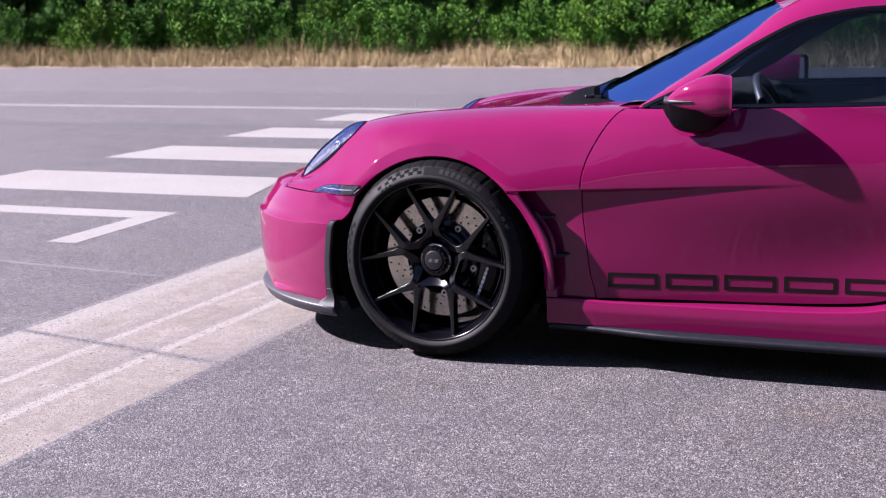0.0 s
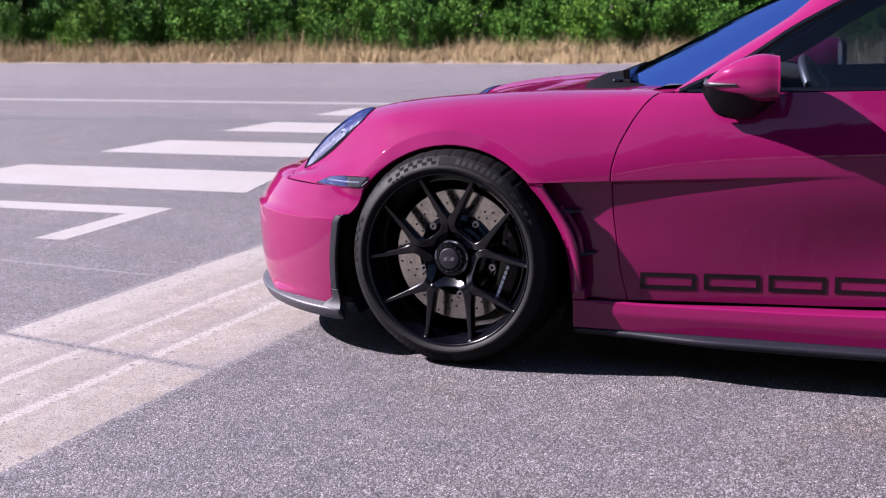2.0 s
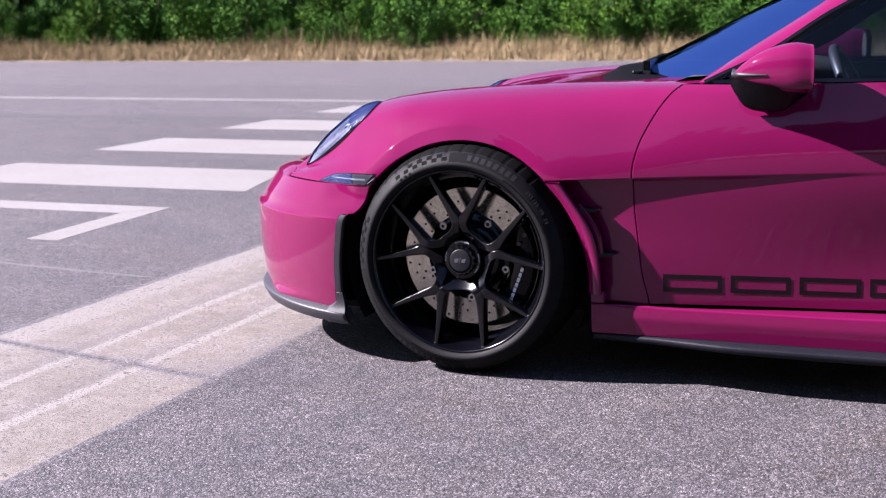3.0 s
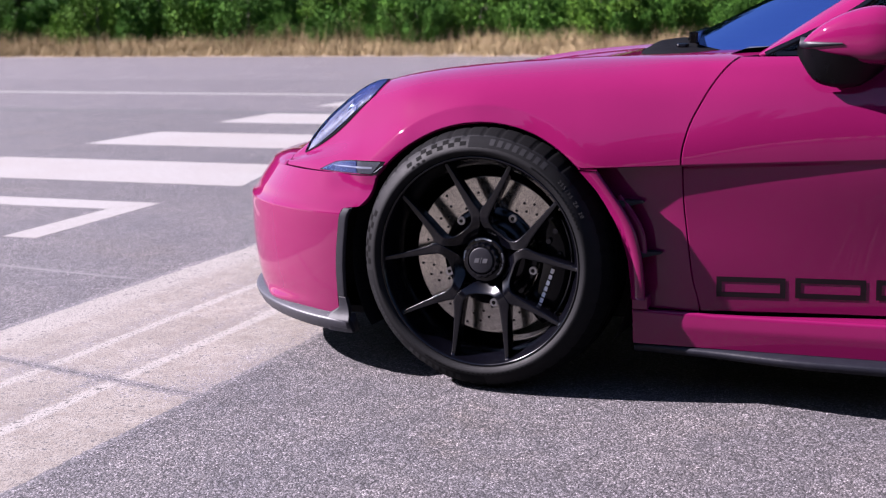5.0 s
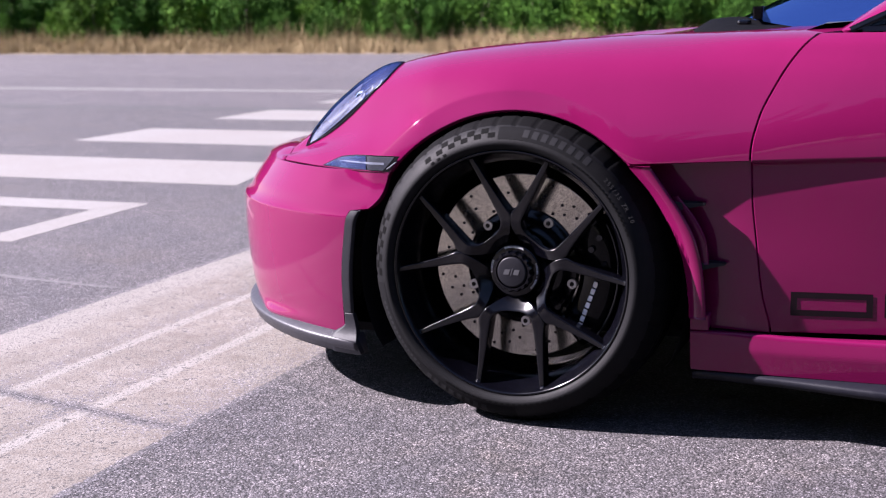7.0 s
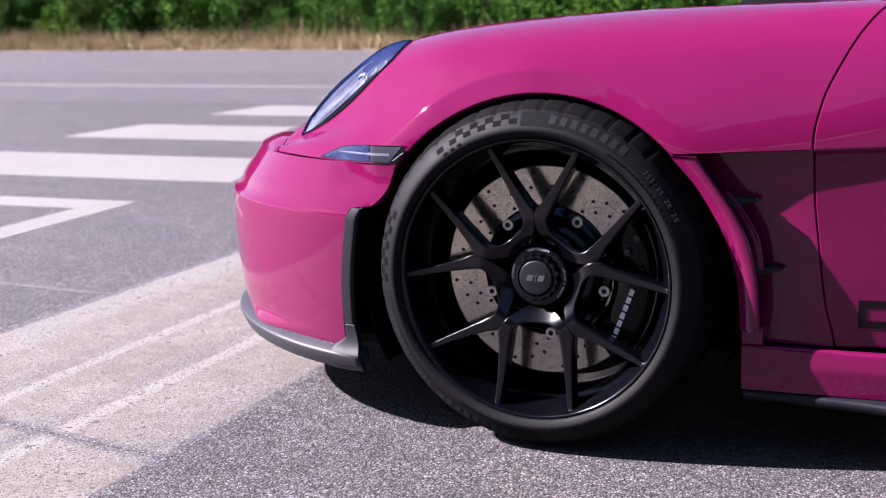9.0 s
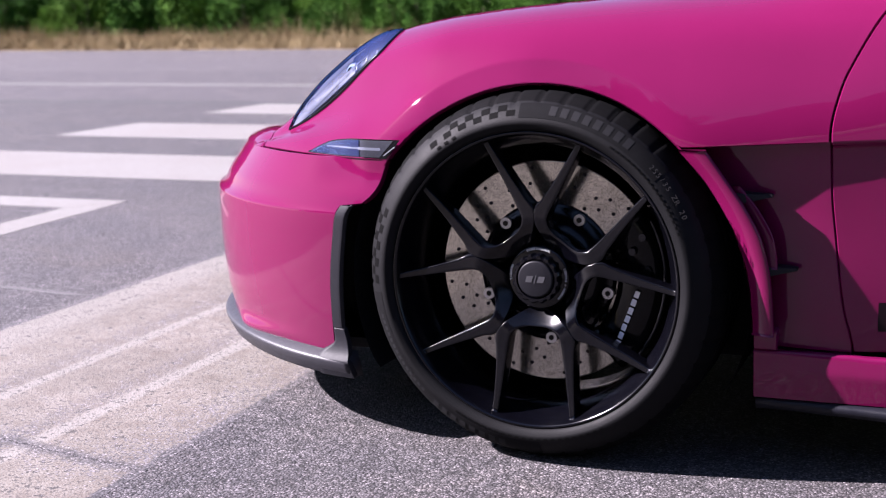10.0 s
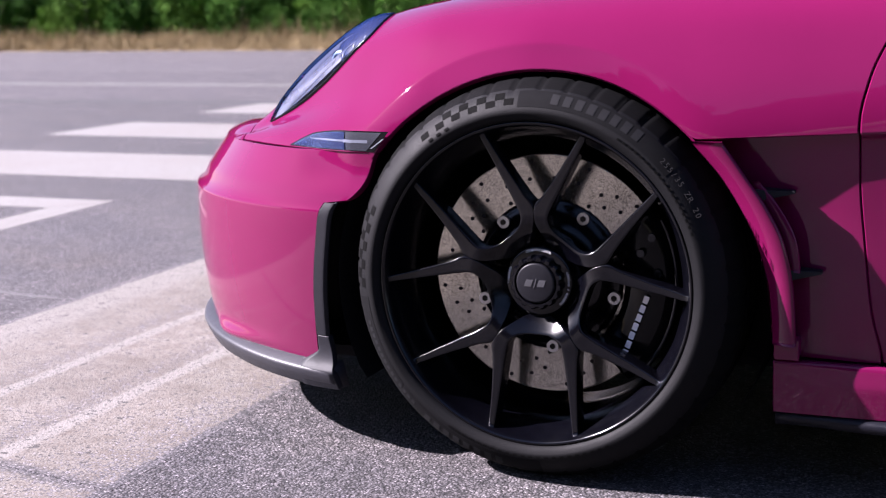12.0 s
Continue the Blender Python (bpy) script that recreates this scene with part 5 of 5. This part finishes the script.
for a in (58.5, 130.5, 201.0, 274.5, 345.5):
    bm = bmesh.new()
    c = Vector((HUB.x + 0.119 * math.cos(radians(a)), 0.090, HUB.z - 0.003 + 0.119 * math.sin(radians(a))))
    bmesh.ops.create_cone(bm, cap_ends=True, segments=20, radius1=0.0105, radius2=0.0105, depth=0.010, matrix=Matrix.Translation(c) @ Matrix.Rotation(math.pi / 2, 4, "X"))
    bl = part("bolt", bm, STEEL, disc, "steel disc bolt")
    bm = bmesh.new()
    bmesh.ops.create_cone(bm, cap_ends=True, segments=6, radius1=0.0055, radius2=0.0055, depth=0.010, matrix=Matrix.Translation(c + Vector((0, -0.001, 0))) @ Matrix.Rotation(math.pi / 2, 4, "X"))
    part("socket", bm, BLACK_GLOSS, bl)
BOLT_BLACK = make_plain("bolt_black", (0.02, 0.02, 0.023), 0.16, metal=0.7)
# caliper: a curved block over the rear part of the disc
V = []
for a in np.linspace(radians(-48), radians(34), 30):
    for r, y in ((0.135, 0.095), (0.138, 0.070), (0.150, 0.062), (0.205, 0.057), (0.218, 0.065), (0.222, 0.092), (0.222, 0.16), (0.135, 0.16)):
        V.append((HUB.x + r * math.cos(a), y, HUB.z + r * math.sin(a)))
cal = add("brake_caliper", V, grid_faces(30, 8, False, True) + [tuple(range(8))[::-1], tuple(range(232, 240))], BLACK_GLOSS, car, "gloss black brake caliper")

# bolts and a bridge pipe on the caliper
for cx, cz in ((0.186, 0.078), (0.168, 0.052), (0.196, 0.020), (0.150, -0.128)):
    bm = bmesh.new()
    m = Matrix.Translation((HUB.x + cx, 0.053, HUB.z + cz)) @ Matrix.Rotation(math.pi / 2, 4, "X")
    bmesh.ops.create_cone(bm, cap_ends=True, segments=16, radius1=0.0075, radius2=0.0065, depth=0.012, matrix=m)
    part("bolt", bm, BOLT_BLACK, cal, "gloss black caliper bolt")
V = []
for a in np.linspace(radians(-40), radians(28), 24):
    for q in range(8):
        b = 2 * math.pi * q / 8
        r = 0.2235 + 0.004 * math.cos(b)
        V.append((HUB.x + r * math.cos(a), 0.067 + 0.004 * math.sin(b), HUB.z + r * math.sin(a)))
add("bridge_pipe", V, grid_faces(24, 8, False, True), BOLT_BLACK, cal, "thin black bridge pipe")


def bar(name, parent, mat, quads, label=""):
    """Plain bars as one flat mesh with a little thickness; quads: lists of four corners."""
    V, F = [], []
    for q in quads:
        n = len(V)
        V += [tuple(p) for p in q]
        F.append((n, n + 1, n + 2, n + 3))
    return add(name, V, F, mat, parent, label, False)


make_emblem = make_plain("emblem_grey", (0.03, 0.03, 0.034), 0.4)


# mark along the door: six wide blocks drawn as plain outlines
def on_door(x, z, lift=0.0012):
    """The point of the door's skin at x and z, a little proud of it."""
    d = (DOOR_SKIN[:, :, 0] - x) ** 2 + (DOOR_SKIN[:, :, 2] - z) ** 2
    i, j = np.unravel_index(np.argsort(d, axis=None)[:9], d.shape)
    q = DOOR_SKIN[i, j]
    fit, *_ = np.linalg.lstsq(np.c_[q[:, 0] - x, q[:, 2] - z, np.ones(len(q))], q[:, 1], rcond=None)
    return (x, float(fit[2]) - lift, z)


def door_bar(name, x0, x1, z0, z1, label):
    """A bar that follows the door's skin."""
    nx, nz = max(2, int((x1 - x0) / 0.012) + 1), max(2, int((z1 - z0) / 0.012) + 1)
    V = [on_door(x, z) for x in np.linspace(x0, x1, nx) for z in np.linspace(z0, z1, nz)]
    return add(name, V, grid_faces(nx, nz), STRIPE, car, label)


Z0, Z1, T = 0.268, 0.318, 0.0125
LETTER_W, PITCH = 0.160, 0.1825
for i in range(7):
    x0 = 0.583 + PITCH * i
    zz = 0.0019 * i
    door_bar("stripe_mark", x0, x0 + LETTER_W, Z0 + zz, Z0 + T + zz, "dark plain bar on the door")
    door_bar("stripe_mark", x0, x0 + LETTER_W, Z1 - T + zz, Z1 + zz, "dark plain bar on the door")
    for xe in (x0, x0 + LETTER_W - T):
        door_bar("stripe_mark", xe, xe + T, Z0 + T + zz, Z1 - T + zz, "dark plain bar on the door")


# ---- marks on the front tyre and wheel ----
def wheel_patch(name, r0, r1, a0, a1, y, mat, parent, lift=0.0006, n=6):
    """A patch on the tyre's side wall between two radii and two angles (degrees)."""
    V = []
    for a in np.linspace(radians(a0), radians(a1), n):
        for r in np.linspace(r0, r1, 8):
            V.append((r * math.cos(a), wall_y(r) - lift, r * math.sin(a)))
    ob = new(name, mesh_of(name, V, grid_faces(n, 8), mat))
    ob.parent = parent
    return ob


wall_y = pchip([0.2625, 0.2685, 0.2708, 0.2745, 0.2790, 0.2835, 0.2890, 0.2960, 0.304, 0.312, 0.318, 0.324], [-0.003, -0.0115, -0.0150, -0.0165, -0.0195, -0.0200, -0.0182, -0.0142, -0.0085, -0.0008, 0.0075, 0.0185])
TY = [o for o in front.children if o.name.startswith("tyre")][0]
for start, count in ((95.0, 11), (156.5, 10)):
    for i in range(count):
        for row in range(2):
            if (i + row) % 2 or (row == 1 and i > 8):
                continue
            a = start + 3.05 * i
            wheel_patch("checker", 0.2950 + 0.0096 * row, 0.3046 + 0.0096 * row, a, a + 3.05, 0, RUBBER_DARK, TY, n=4)
for a0, a1 in ((40.0, 93.5), (220.0, 273.5), (187.0, 219.0)):
    wheel_patch("dark_band", 0.2905, 0.3150, a0, a1, 0, RUBBER_BAND, TY, n=30)
# brand words as plain raised bars
for a0, a1, count, r0, r1 in ((53.5, 84.5, 8, 0.2970, 0.3120), (231.0, 262.0, 8, 0.2970, 0.3120), (195.0, 227.0, 14, 0.2965, 0.3040), (118.0, 128.0, 3, 0.286, 0.290), (20.0, 60.0, 18, 0.2825, 0.2865), (240.0, 300.0, 22, 0.2825, 0.2865)):
    step = (a1 - a0) / count
    for i in range(count):
        wheel_patch("raised_bar", r0, r1, a0 + i * step, a0 + (i + (0.62 if r1 - r0 > 0.006 else 0.5)) * step, 0, RUBBER_GRAY if r1 - r0 > 0.006 else RUBBER_DARK, TY, lift=0.0012, n=4)


def ring_text(words, radius, mid_deg, size, y, mat, parent, name, gap=1.0, wall=False):
    """Raised letters set along a circle, reading clockwise over the top."""
    step = math.degrees(size * 0.80 / radius) * gap
    for i, ch in enumerate(words):
        if ch == " ":
            continue
        cu = bpy.data.curves.new(name, "FONT")
        cu.body, cu.size, cu.extrude, cu.align_x = ch, size, 0.0004, "CENTER"
        ob = new(name, cu)
        bpy.context.view_layer.update()
        me = bpy.data.meshes.new_from_object(ob)
        bpy.data.objects.remove(ob)
        bpy.data.curves.remove(cu)
        a = radians(mid_deg + step * ((len(words) - 1) / 2 - i))
        m = Matrix.Translation((radius * math.cos(a), (wall_y(radius) if wall else 0) + y, radius * math.sin(a))) @ Matrix.Rotation(math.pi / 2 - a, 4, "Y") @ Matrix.Rotation(math.pi / 2, 4, "X")
        me.transform(m)
        me.materials.append(mat)
        o = new(name, me)
        o.parent = parent


ring_text("255/35 ZR 20", 0.2985, 34.5, 0.0132, -0.0016, RUBBER_GRAY, TY, "letter", 0.85, True)
CAP = [o for o in front.children if o.name.startswith("hub_cap")][0]
HUBP = [o for o in front.children if o.name.startswith("hub") and not o.name.startswith("hub_cap")][0]
ring_text("CENTERLOCK", 0.0505, 90.0, 0.0058, 0.0330, SILVER, HUBP, "letter", 0.95)
ring_text("LOOSEN / REMOVE", 0.0505, -12.0, 0.0052, 0.0330, SILVER, HUBP, "letter", 0.95)
ring_text("TIGHTEN", 0.0505, 172.0, 0.0052, 0.0330, SILVER, HUBP, "letter", 0.95)
# plain slanted bars in place of the cap's emblem
for dx in (-0.0110, 0.0, 0.0110):
    V = [(dx - 0.0060 + sh, 0.0144, z) for z, sh in ((-0.0058, -0.002), (0.0058, 0.002))] + [(dx + 0.0060 + sh, 0.0144, z) for z, sh in ((0.0058, 0.002), (-0.0058, -0.002))]
    if dx == 0.0:
        V = [(x * 0.14 + z * 0.35, y, z * 1.4) for x, y, z in V]
    o = new("emblem_bar", mesh_of("emblem_bar", V, [(0, 1, 2, 3)], make_emblem, False))
    o.parent = CAP
# caliper word as plain bars
A, B = Vector((0.179, 0.0, -0.018)), Vector((0.139, 0.0, -0.124))
for i in range(7):
    p0, p1 = A.lerp(B, (i + 0.06) / 7), A.lerp(B, (i + 0.84) / 7)
    s = Vector((0.0040, 0, -0.0017))
    q = [HUB + p0 - s, HUB + p0 + s, HUB + p1 + s, HUB + p1 - s]
    bar("caliper_bar", cal, SILVER, [[(p.x, 0.0530, p.z) for p in q]], "silver printed bar")

# a bright lens, focused on the front wheel
cam.data.dof.use_dof, cam.data.dof.focus_object, cam.data.dof.aperture_fstop = True, front, 6.2

# panes let the daylight in
for o in scene.objects:
    if o.type == "MESH" and o.data.materials and o.data.materials[0] in (GLASS, GLASS_FRONT, GLASS_LAMP):
        o.visible_shadow = False
